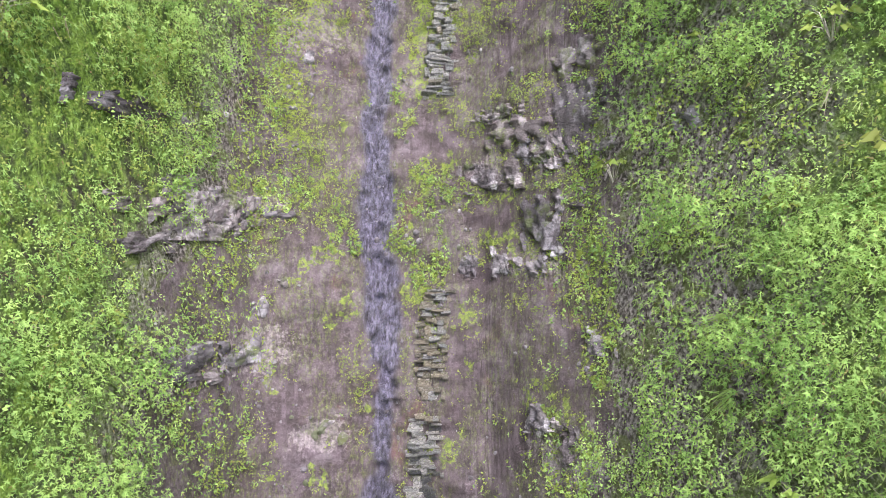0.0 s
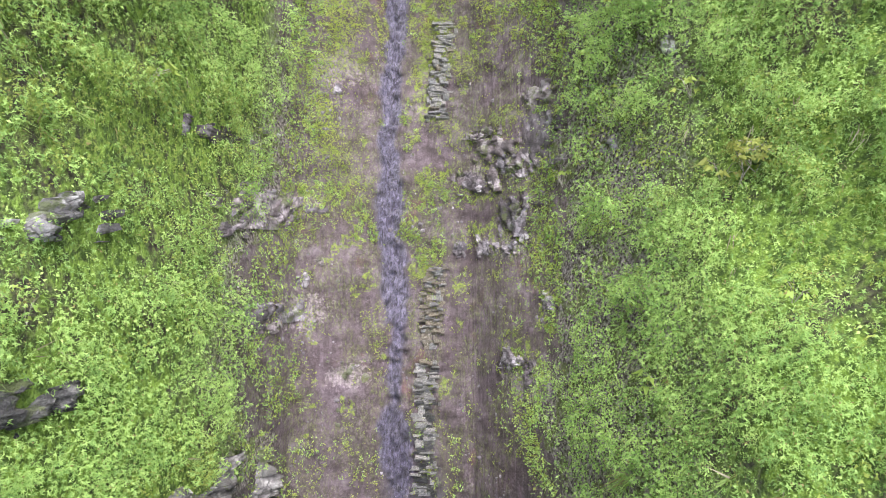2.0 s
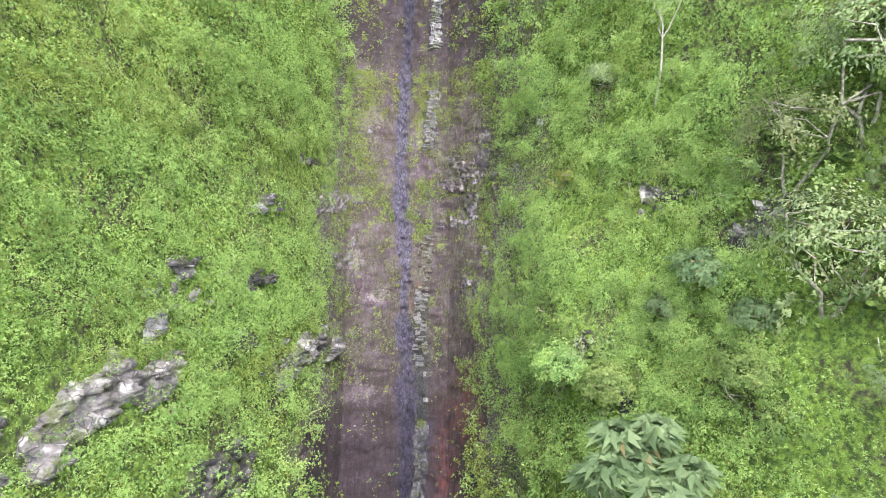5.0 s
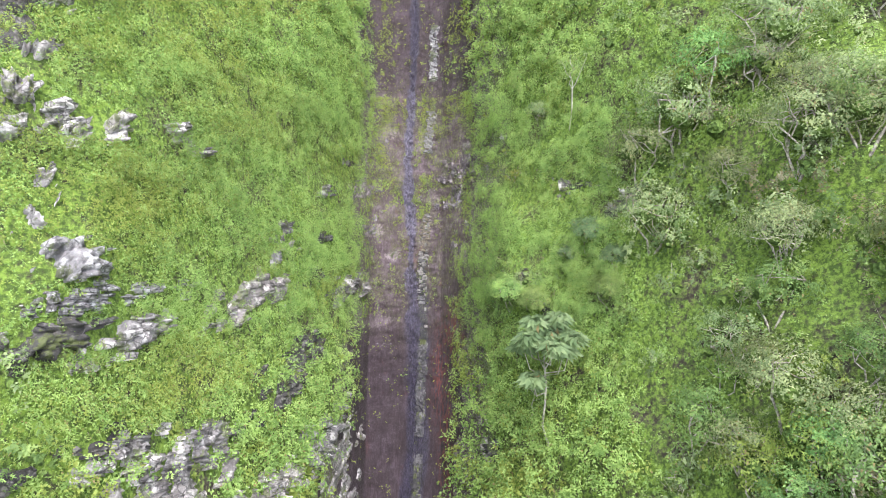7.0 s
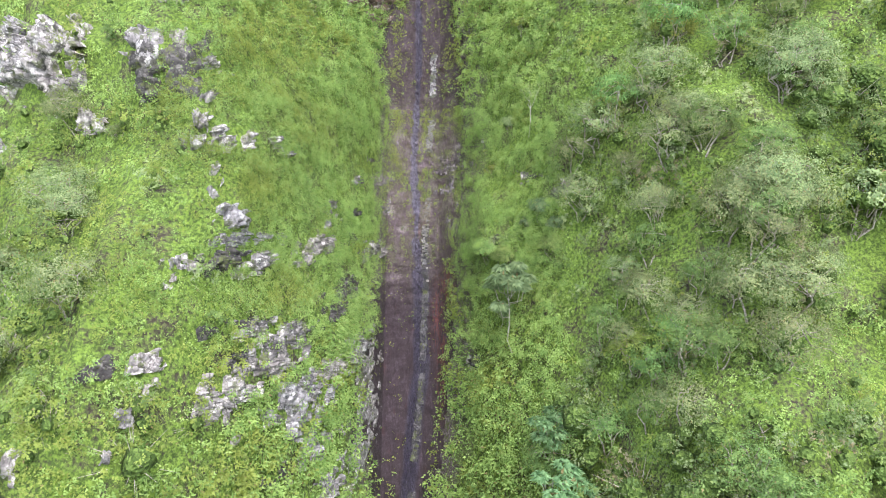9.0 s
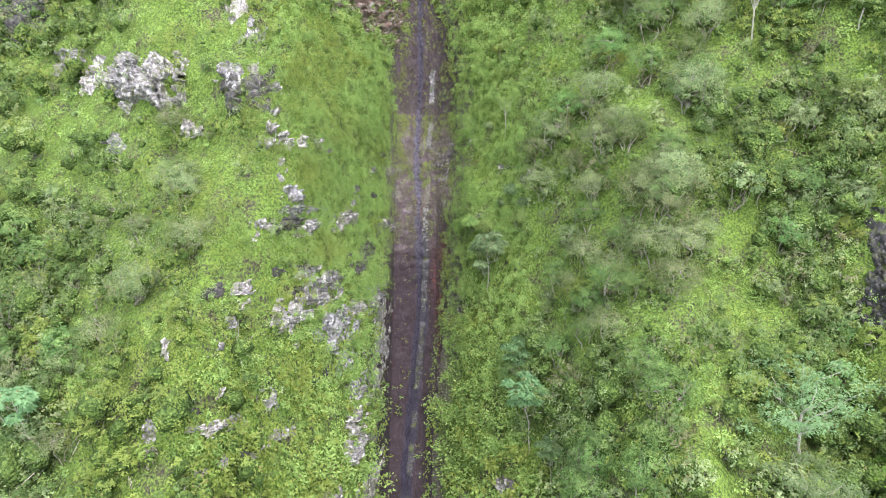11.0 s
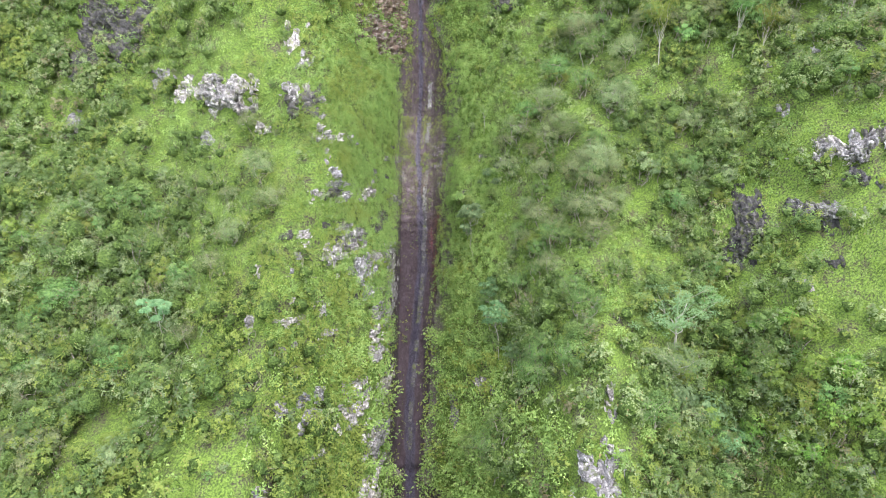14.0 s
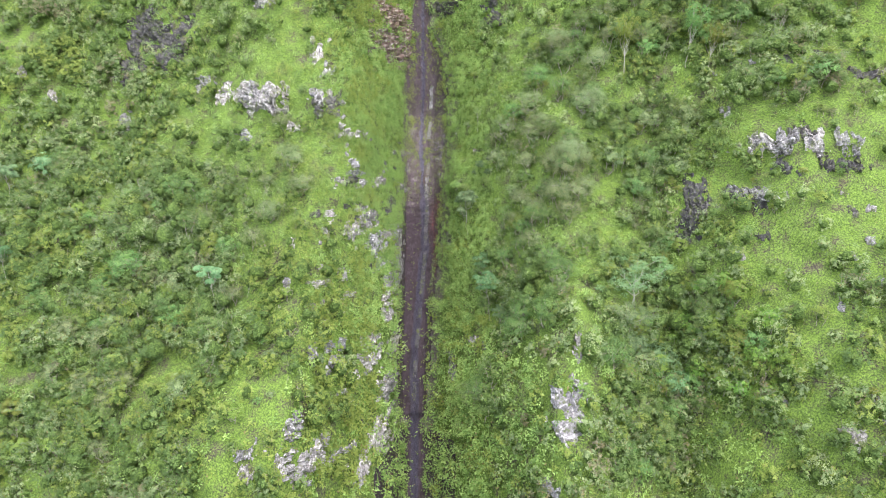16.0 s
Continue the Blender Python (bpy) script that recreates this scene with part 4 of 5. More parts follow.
def thicket_at(x, w):
    """How thickly bushes stand."""
    woods = wooded(x, w)
    open_ground = np.maximum(ramp(x, 36, 44) * ramp(np.abs(w + 3), 16, 9), ramp(x, -11, -14) * ramp(x, -34, -24) * ramp(w, -8, -2) * 0.55)
    patch = ramp(fbm(x / 6.0, w / 6.0, 3, 95), -0.3, 0.4)
    rest = (0.42 + 0.55 * patch) * (1 - 0.85 * open_ground)
    hill_side = np.maximum(ramp(x, 7.5, 10), np.where(w < -3, ramp(x, -8.3, -10.5), ramp(x, -10, -13)))
    return np.maximum(woods, rest) * hill_side


def cover(x, w):
    """How thick the plants stand, 0 to 1."""
    left, right = chute_left(w), chute_right(w)
    out = np.maximum(left - x, x - right)
    patch = fbm(x / 1.6, w / 1.6, 4, 82)
    near_edge = ramp(out, -0.2, np.where(x < 0, 0.4, 0.7))
    thick = np.clip(np.where(x > 0, 0.15, 0.0) + 0.9 * near_edge + 0.55 * patch, 0, 1)
    thick = np.where(out > 0, thick, 0)
    gaps = ramp(fbm(x / 2.0, w / 1.6, 4, 83), 0.22, 0.5)
    return thick * (1 - np.where(np.abs(x) < 12, 0.3, 0.6) * gaps) * (1 - np.where(np.abs(x) > 9, 0.9, 0.3) * thicket_at(x, w)) * (1 - 0.85 * on_rock(x, w))


# herbs creep onto the streambed from its sides and in mossy patches
def creep(x, w):
    left, right = chute_left(w), chute_right(w)
    inward = np.minimum(x - left, right - x)
    wet, moss = masks(x, w)[:2]
    upper = ramp(w, -1.0, 1.5)
    patchy = ramp(fbm(x / 0.8, w / 1.0, 4, 84), -0.2, 0.3)
    rim = (1 - ramp(inward, 0.0, np.where(x > 0, 1.1, 0.55))) * 0.9 * ramp(fbm(x / 0.7, w / 0.9, 4, 88), -0.45, 0.0)
    side = (1 - ramp(inward, 0.1, 0.9 + 0.9 * upper)) * 0.6 * patchy
    column = np.exp(-((x + 3.0) / 0.6) ** 2) * ramp(w, 0.3, 1.0) * (0.35 + 0.65 * patchy)
    knoll = ramp(x, 0.7, 1.3) * ramp(w, 1.2, 2.2) * 0.8 * patchy
    fine = fbm(x / 0.32, w / 0.5, 4, 91)
    speckle = 0.85 * ramp(fine + 0.7 * fbm(x / 1.4, w / 1.8, 3, 93), -0.15, 0.5) * (0.25 + 0.75 * ramp(w, -3.0, 0.5)) * (1 - 0.7 * ramp(w, 5, 9))
    c = np.maximum.reduce((rim, side, column, knoll, moss * 0.6 * ramp(fine, -0.1, 0.4), speckle))
    groove = np.exp(-((x + 4.1) / 0.25) ** 2) * ramp(w, 0.2, 0.8) * ramp(w, 4.2, 3.2)
    return np.where(inward > 0, np.clip(c, 0, 1) * (1 - 0.75 * ramp(-w, 9, 16)) * (1 - wet) * (1 - groove), 0)


STEEPEST = 5.0


def steepness(x, w):
    """How much more surface a steep place has than its span across."""
    e = 0.4
    return np.hypot(1.0, (hill(x + e, w) - hill(x - e, w)) / (2 * e)) * 0.9


def cushion(x, w):
    """Low growth swells into cushions half a metre to a metre and a half across: 1 on top, 0 in the gaps."""
    along = x - 0.55 * np.sign(x) * hill(x, w)
    return ramp(fbm(along / 0.7, w / 0.6, 3, 99) + 0.5 * fbm(along / 2.1, w / 1.8, 2, 101), -0.4, 0.35)


RINGS = ((0, 15, 1.55), (15, 22, 1.15), (22, 33, 1.15), (33, 48, 1.2), (48, 72, 1.15), (72, 121, 1.1))
rng = np.random.default_rng(11)
sets = {k: ([], [], [], [], []) for k in ("grass", "tuft_grass", "herbs", "lance_herbs", "lime_herbs", "moss", "dead_grass")}


def sow(kind, at, axis, length, face, tone=None):
    for store, values in zip(sets[kind], (at, axis, length, face, np.zeros(len(at)) if tone is None else tone)):
        store.append(values)


def plants(x, w, places, normals, leaf, per, spread):
    """Each place grows a little dome of leaves."""
    n = len(x)
    up = unit(normals * 0.75 + np.array([0, 0, 0.6]))
    who = np.repeat(np.arange(n), per)
    way = unit(rng.normal(0, 1, (n * per, 3)) + 0.6 * up[who])
    r = (spread[who] * rng.uniform(0.25, 1.0, n * per))[:, None]
    at = places[who] + way * r + up[who] * (spread[who] * 0.35)[:, None]
    axis = way + rng.normal(0, 0.75, way.shape) + np.array([0, 0, 0.1])
    return at, axis, leaf[who] * rng.uniform(0.6, 1.25, n * per), way * 0.5 + normals[who] * 0.5 + np.array([0.05, -0.3, 0.45]), rng.uniform(-0.36, 0.36, n)[who]


def shoots(places, normals, leaf, count=4, ring=6):
    """Each place grows a few upright shoots, each topped by whorls of narrow leaves."""
    n = len(places)
    up = unit(normals * 0.7 + np.array([0, 0, 0.6]))
    stem = unit(rng.normal(0, 0.55, (n, count, 3)) + up[:, None])
    top = places[:, None] + stem * (leaf[:, None] * rng.uniform(2.0, 5.0, (n, count)))[..., None] + (rng.normal(0, 1.6, (n, count, 3)) * leaf[:, None, None])
    a = unit(np.cross(stem, unit(rng.normal(0, 1, (n, count, 3)))))
    b = np.cross(stem, a)
    turn = (np.arange(ring) * 2 * np.pi / ring)[None, None] + rng.uniform(-0.3, 0.3, (n, count, ring))
    level = np.tile((0.25, 0.9), ring)[:ring]
    spoke = a[:, :, None] * np.cos(turn)[..., None] + b[:, :, None] * np.sin(turn)[..., None] + stem[:, :, None] * level[None, None, :, None]
    at = np.broadcast_to(top[:, :, None], spoke.shape) + stem[:, :, None] * (level[None, None, :, None] * leaf[:, None, None, None] * 0.6)
    size = leaf[:, None, None] * rng.uniform(0.85, 1.5, (n, count, ring))
    face = np.broadcast_to(stem[:, :, None], spoke.shape) * 1.5
    return at.reshape(-1, 3), spoke.reshape(-1, 3), size.reshape(-1), face.reshape(-1, 3), np.repeat(rng.uniform(-0.34, 0.34, n), count * ring)


for lo, hi, thick in RINGS:
    xs, wl_, wh_ = min(hi / 1.63, 74), max(-hi / 2.9 - 0.5, -56) if hi < 121 else -56, min(hi / 2.9 - 0.5, 44)
    fine, least = (0.0034, 0.04) if hi < 30 else (0.004, 0.045)
    mean = np.clip(fine * 0.5 * (max(lo, 11) + hi), least, 0.32)
    per = 9 if hi < 30 else 22
    density = thick / (0.33 * mean * mean) / per
    area = 2 * xs * (wh_ - wl_)
    n = int(area * density * STEEPEST)
    x, w = rng.uniform(-xs, xs, n), rng.uniform(wl_, wh_, n)
    d = least_view(x, w)
    keep = (d >= lo if lo else d >= 0) & (d < hi)
    x, w, d = x[keep], w[keep], d[keep]
    chance = np.maximum(cover(x, w), 0)
    bulge = cushion(x, w)
    hollow = ramp(x, 3.5, 6.5) * ramp(x, 18, 13)
    chance = chance * (0.25 - 0.06 * hollow + (0.75 + 0.06 * hollow) * bulge) * (1.25 + 0.35 * hollow)
    wall = np.maximum(ramp(chute_left(w) - x, -0.1, 0.1) * ramp(x, -16, -13), ramp(x - chute_right(w), 0.5, 1.5) * ramp(x, 11, 8))
    keep = rng.random(len(x)) < chance * np.minimum(steepness(x, w) * (1 + 0.6 * wall), STEEPEST) / STEEPEST
    x, w, d, bulge = x[keep], w[keep], d[keep], bulge[keep]
    places, normals = on_slope(x, w, hill)
    places = places + normals * (bulge * np.clip(0.02 * d, 0.22, 0.5) * (1 + 0.7 * ramp(x, 3.5, 6.5) * ramp(x, 18, 13)))[:, None]
    leaf = np.clip(fine * d, least, 0.32)
    field = meadow(x, w)
    tint = fbm(x / 2.4 + 40, w / 2.4, 4, 85)
    is_grass = rng.random(len(x)) < field
    duller = -0.3 * np.maximum(ramp(x, 33, 42), ramp(x, -34, -48))
    is_lime = ~is_grass & (tint + rng.normal(0, 0.22, len(x)) + 0.5 * ramp(x, -5, -8) * ramp(x, -24, -16) > 0.42)
    for kind, pick in (("herbs", ~is_grass & ~is_lime), ("lime_herbs", is_lime)):
        i = np.where(pick)[0]
        if hi < 30:
            patch = ramp(fbm(x[i] / 1.1 + 9, w[i] / 1.1, 3, 89), -0.1, 0.3)
            frond = i[rng.random(len(i)) < 0.04 + 0.3 * patch]
            sow("lance_herbs" if kind == "herbs" else kind, *shoots(places[frond], normals[frond], leaf[frond] * (1.0 if kind == "herbs" else 0.6)))
            i = i[rng.random(len(i)) < 0.6 - 0.35 * patch]
        *shape, tone = plants(x[i], w[i], places[i], normals[i], leaf[i], per, leaf[i] * rng.uniform(1.5, 3.6, len(i)))
        sow(kind, *shape, tone + np.repeat(duller[i], per))
    i = np.where(is_grass)[0]
    who = np.repeat(i, per)
    way = unit(rng.normal(0, 0.75, (len(who), 3)) + normals[who] * 0.7 + np.array([0, 0, -0.1]))
    flat = normals[who] * 0.6 + np.array([0.05, -0.45, 0.5])
    at = places[who] + rng.normal(0, 1, (len(who), 3)) * (leaf[who] * 0.9)[:, None] + normals[who] * (leaf[who] * rng.uniform(0.2, 1.8, len(who)))[:, None]
    length = leaf[who] * rng.uniform(1.2, 2.8, len(who)) * (1.1 if hi < 30 else 0.42)
    dead = rng.random(len(who)) < 0.035 + 0.1 * (tint[who] < -0.45)
    sow("grass", at[~dead], way[~dead], length[~dead], flat[~dead], duller[who][~dead])
    sow("dead_grass", at[dead], way[dead] - np.array([0, 0, 1.2]), length[dead], flat[dead])

# clumps that stand out of the mat on the steep wall and the bank: leafy cushions and drooping grass tufts
n = 30000
x, w = np.where(rng.random(n) < 0.62, rng.uniform(-14, -4.2, n), rng.uniform(3.0, 12, n)), rng.uniform(-38, 24, n)
keep = rng.random(n) < 0.3 * np.minimum(steepness(x, w), STEEPEST) * ramp(cover(x, w), 0.15, 0.6) * ramp(fbm(x / 1.3, w / 1.5, 3, 97), -0.35, 0.35) * (1 - 0.6 * ramp(np.abs(x), 11, 14))
x, w = x[keep], w[keep]
places, normals = on_slope(x, w, hill)
d = least_view(x, w)
leaf = np.clip(0.0042 * d, 0.06, 0.15)
broad = rng.uniform(0.14, 0.3, len(x)) + 0.3 * rng.random(len(x)) ** 3
sort = fbm(x / 2.6 + 20, w / 2.6, 3, 98) + rng.normal(0, 0.3, len(x))
for kind, pick in (("herbs", (sort > -0.2) & (sort < 0.32)), ("lime_herbs", sort >= 0.32)):
    i = np.where(pick)[0]
    sow(kind, *plants(x[i], w[i], places[i], normals[i], leaf[i], 26, broad[i]))
who = np.repeat(np.where(sort <= -0.2)[0], 30)
way = unit(rng.normal(0, 0.55, (len(who), 3)) + normals[who] * 0.9 + np.array([0, 0, 0.25]))
dead = rng.random(len(who)) < 0.08
for kind, pick in (("tuft_grass", ~dead), ("dead_grass", dead)):
    i = who[pick]
    sow(kind, places[i] + rng.normal(0, 0.05, (len(i), 3)), way[pick], broad[i] * rng.uniform(0.5, 1.1, len(i)), normals[i] + np.array([0, -0.3, 0.5]))

# leafy shoots standing close on both banks, where they are seen from nearby
n = 32000
x, w = np.where(rng.random(n) < 0.55, rng.uniform(-13, -4.2, n), rng.uniform(3.0, 11.5, n)), rng.uniform(-6.5, 6.5, n)
keep = rng.random(n) < 0.5 * np.minimum(steepness(x, w), 3) * ramp(cover(x, w), 0.2, 0.6) * (0.15 + 0.85 * cushion(x, w)) * ramp(fbm(x / 1.2 + 5, w / 1.0, 3, 94), -0.3, 0.2)
x, w = x[keep], w[keep]
places, normals = on_slope(x, w, hill)
places = places + normals * (0.3 * cushion(x, w))[:, None]
at, axis, length, face, tone = shoots(places, normals, rng.uniform(0.03, 0.052, len(x)), 4, 7)
sow("lance_herbs", at, axis, length, face, tone + np.repeat(np.where(x < 0, 0.1, -0.1), 28))

# on the streambed: moss tufts and small herbs
n = 130000
x, w = rng.uniform(-5.2, 3.4, n), np.concatenate((rng.uniform(-7, 7, n * 2 // 3), rng.uniform(-38, 22, n - n * 2 // 3)))
c = creep(x, w)
keep = rng.random(n) < c * 0.9
x, w = x[keep], w[keep]
places, normals = on_slope(x, w, rock_bed)
far = np.clip(np.abs(w + 0.5) / 5, 1, 4.5)
leaf = 0.03 * far * rng.uniform(0.7, 1.3, len(x))
banks = np.minimum(x - chute_left(w), chute_right(w) - x)
tall = rng.random(len(x)) < np.maximum(ramp(fbm(x / 1.2, w / 1.2, 3, 86), 0.0, 0.6), 0.8 * ramp(banks, 1.0, 0.2))
bright = rng.random(len(x)) < 0.6
for kind, pick, size in (("moss", ~tall, 0.8), ("lime_herbs", tall & bright, 1.3), ("herbs", tall & ~bright, 1.5)):
    i = np.where(pick)[0]
    sow(kind, *plants(x[i], w[i], places[i], normals[i], leaf[i] * size, 7, leaf[i] * size * rng.uniform(0.8, 1.8, len(i))))

# withered hanging grass below the ledges near the streambed
n = 260
x = np.concatenate((rng.uniform(-8.5, -3.8, n), rng.uniform(2.4, 7, n // 2)))
w = rng.uniform(-6, 7, len(x))
keep = fbm(x / 0.9, w / 0.9, 3, 87) > 0.15
x, w = x[keep], w[keep]
places, normals = on_slope(x, w, nearest)
who = np.repeat(np.arange(len(x)), 7)
sow("dead_grass", places[who] + normals[who] * 0.08 + rng.normal(0, 0.06, (len(who), 3)), normals[who] * 0.3 + np.array([0, 0, -1.0]) + rng.normal(0, 0.2, (len(who), 3)), rng.uniform(0.1, 0.32, len(who)), normals[who])

for kind, material, ratio, droop, label in (
        ("grass", GRASS, 0.13, 0.6, "long bright green grass hanging over the steep slope"),
        ("tuft_grass", GRASS, 0.045, 0.75, "drooping tufts of thin bright grass on the steep wall"),
        ("herbs", HERB, 0.62, 0.2, "thick mat of small green leafy herbs on the slope"),
        ("lance_herbs", HERB, 0.32, 0.3, "shoots of narrow-leaved green herbs on the banks"),
        ("lime_herbs", LIME, 0.75, 0.2, "patches of yellow-green herbs on the slope"),
        ("moss", MOSS, 0.7, 0.1, "yellow-green moss tufts on the wet streambed rock"),
        ("dead_grass", DEADGRASS, 0.07, 0.1, "withered straw-coloured grass among the herbs")):
    at, axis, length, face, tone = (np.concatenate(v) for v in sets[kind])
    ob = new(kind, leaf_mesh(kind, at, axis, length, ratio, material, rng, droop, face, tone, few=0.75))
    tagged(ob, label, "grass" if "grass" in kind else "plants", kind="stuff")


# ---- shrubs and trees ----
def tube(store, points, radii, sides=5):
    """Adds a tapering limb through the points."""
    verts, faces = store
    pts = [Vector(p) for p in points]
    base = len(verts)
    for k, (p, r) in enumerate(zip(pts, radii)):
        way = (pts[min(k + 1, len(pts) - 1)] - pts[max(k - 1, 0)]).normalized()
        a = way.orthogonal().normalized()
        b = way.cross(a)
        for s in range(sides):
            t = 2 * math.pi * s / sides
            verts.append(p + a * (r * math.cos(t)) + b * (r * math.sin(t)))
    for k in range(len(pts) - 1):
        for s in range(sides):
            i, j = base + k * sides + s, base + k * sides + (s + 1) % sides
            faces.append((i, j, j + sides, i + sides))


def limb(start, end, rng, bend=0.12, steps=5):
    """Points of a crooked limb."""
    start, end = np.array(start), np.array(end)
    size = np.linalg.norm(end - start)
    t = np.linspace(0, 1, steps)[:, None]
    return start + (end - start) * t + rng.normal(0, bend * size / 3, (steps, 3)) * np.sin(t * math.pi)


def stick(name, store, material, parent, label=""):
    verts, faces = store
    return part(name, mesh_from(name, np.array([tuple(v) for v in verts]), np.array(faces), material), parent, label)


def tufts(centres, radii, per, leaf, rng, flat=1.0):
    """Leaves in tufts round the centres."""
    who = np.repeat(np.arange(len(centres)), per)
    way = unit(rng.normal(0, 1, (len(who), 3)) + np.array([0, -0.15, 0.45]))
    at = centres[who] + way * np.array([1, 1, flat]) * (radii[who] * rng.uniform(0.35, 1.0, len(who)))[:, None]
    axis = way + rng.normal(0, 0.4, way.shape) + np.array([0, 0, -0.15])
    return at, axis, leaf * rng.uniform(0.6, 1.3, len(who))


BALL2 = bmesh.new()
bmesh.ops.create_icosphere(BALL2, subdivisions=1, radius=1.0)
HEART = np.array([v.co[:] for v in BALL2.verts])
HEART_FACES = np.array([[v.index for v in f.verts] for f in BALL2.faces])
BALL2.free()


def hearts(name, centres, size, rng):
    """Lumpy filler masses under the outer leaves; their dark colour stands in for shade."""
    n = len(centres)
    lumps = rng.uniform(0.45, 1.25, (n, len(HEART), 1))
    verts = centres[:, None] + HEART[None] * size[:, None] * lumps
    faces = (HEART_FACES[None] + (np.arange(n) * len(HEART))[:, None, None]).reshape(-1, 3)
    return mesh_from(name, verts.reshape(-1, 3), faces, CROWN_SHADE)


def broadleaf(name, height, breadth, leaf, count, per, material, bark, label, seed, bare=0.25, flat=0.75):
    """A many-stemmed tree or shrub with a ragged crown of leaf tufts."""
    rng = np.random.default_rng(seed)
    tree = tagged(new(name), label, "tree" if "tree" in name else "shrub")
    n = count
    way = unit(rng.normal(0, 1, (n, 3)) + np.array([0, 0, 0.5]))
    way[:, 2] = np.abs(way[:, 2]) - bare * rng.random(n)
    lump = 0.72 + 0.5 * np.array([smooth(np.array([4 * a[0] + 9 + seed]), np.array([4 * a[1] + 9]), seed)[0] for a in way])
    r = rng.uniform(0.72, 1.0, n) * lump
    mid = np.array([0, 0, height * 0.5])
    centres = mid + way * r[:, None] * np.array([breadth / 2, breadth / 2, height * 0.5 * flat / 0.75])
    centres[:, 2] = np.maximum(centres[:, 2], 0.12 * height)
    radii = breadth * rng.uniform(0.08, 0.14, n)
    at, axis, length = tufts(centres, radii, per, leaf, rng, 0.7)
    outward = np.repeat(unit((centres - mid) / np.array([1, 1, 0.8])), per, 0)
    axis = unit(np.cross(outward, unit(rng.normal(0, 1, at.shape)))) + 0.4 * unit(axis)
    part("crown", leaf_mesh("crown", at, axis, length, 0.62 if leaf < 0.2 else 0.7, material, rng, facing=outward * 1.2 + np.array([0, -0.05, 0.2]), tone=np.repeat(rng.uniform(-0.4, 0.36, n), per)), tree)
    # three dark lumps fill the crown, so its gaps look shaded
    inner = np.repeat(mid[None], 3, 0) + rng.normal(0, 1, (3, 3)) * np.array([0.13, 0.13, 0.06]) * breadth
    part("inner_crown", hearts("inner_crown", inner, np.full((3, 3), 1.0) * np.array([0.14 * breadth, 0.14 * breadth, 0.14 * height * flat / 0.75]), rng), tree, "dark lumpy filler inside the crown, coloured for shade")
    stems = int(rng.integers(2, 5))
    wood, twigs = ([], []), ([], [])
    thick = 0.016 * height + 0.008
    for s in range(stems):
        turn = 2 * math.pi * s / stems + rng.uniform(0, 1)
        top = (math.cos(turn) * breadth * 0.25, math.sin(turn) * breadth * 0.25, height * rng.uniform(0.5, 0.75))
        pts = limb((0.03 * math.cos(turn), 0.03 * math.sin(turn), -0.4), top, rng, 0.25)
        tube(wood, pts, np.linspace(thick, thick * 0.4, 5), 4)
        for c in centres[rng.choice(n, min(n, 4), replace=False)]:
            tube(twigs, limb(pts[int(rng.integers(2, 5))], c, rng, 0.2, 4), np.linspace(thick * 0.6, thick * 0.15, 4), 3)
    stick("trunk", wood, bark, tree)
    stick("branchwork", twigs, bark, tree)
    return tree


def umbrella_tree(height, seed, label):
    """A thin pale trunk, candelabra limbs, and rosettes of big lobed leaves."""
    rng = np.random.default_rng(seed)
    tree = tagged(new("umbrella_tree"), label, "tree")
    wood, arms = ([], []), ([], [])
    fork = height * 0.52
    pts = limb((0, 0, -0.6), (rng.normal(0, 0.2), rng.normal(0, 0.2), height * 0.93), rng, 0.06, 7)
    tube(wood, pts, np.linspace(0.06, 0.03, 7), 6)
    ends = [pts[-1]]
    for s in range(int(rng.integers(9, 13))):
        turn = 2.4 * s + rng.uniform(-0.3, 0.3)
        out, z0 = height * rng.uniform(0.12, 0.24), fork + rng.uniform(-0.1, 0.25) * height
        start = pts[0] + (pts[-1] - pts[0]) * ((z0 + 0.6) / (height * 0.93 + 0.6))
        elbow = start + np.array([math.cos(turn) * out * 0.7, math.sin(turn) * out * 0.7, height * 0.06])
        end = start + np.array([math.cos(turn) * out, math.sin(turn) * out, height * rng.uniform(0.2, 0.32)])
        tube(arms, [start, elbow, end], (0.03, 0.025, 0.016), 5)
        ends.append(end)
    at, axis, length = [], [], []
    for e in ends:
        for ring, (count, rise) in enumerate(((7, 0.1), (6, 0.75))):
            for k in range(count):
                turn = 2 * math.pi * k / count + ring * 0.4 + rng.uniform(-0.2, 0.2)
                spoke = unit(np.array([math.cos(turn), math.sin(turn), rise]))
                hub = e + spoke * 0.34
                for lobe in range(7):
                    b = turn + (lobe - 3) * 0.75
                    at.append(hub)
                    axis.append((math.cos(b), math.sin(b), -0.1))
                    length.append(0.45 * rng.uniform(0.8, 1.15) * (1 - 0.06 * abs(lobe - 3)))
    part("crown", leaf_mesh("crown", np.array(at), np.array(axis), np.array(length), 0.5, BLUEGREEN, rng, 0.3, (0, -0.8, 0.7)), tree)
    stick("trunk", wood, PALE_BARK, tree, "thin pale trunk")
    stick("branchwork", arms, PALE_BARK, tree)
    return tree


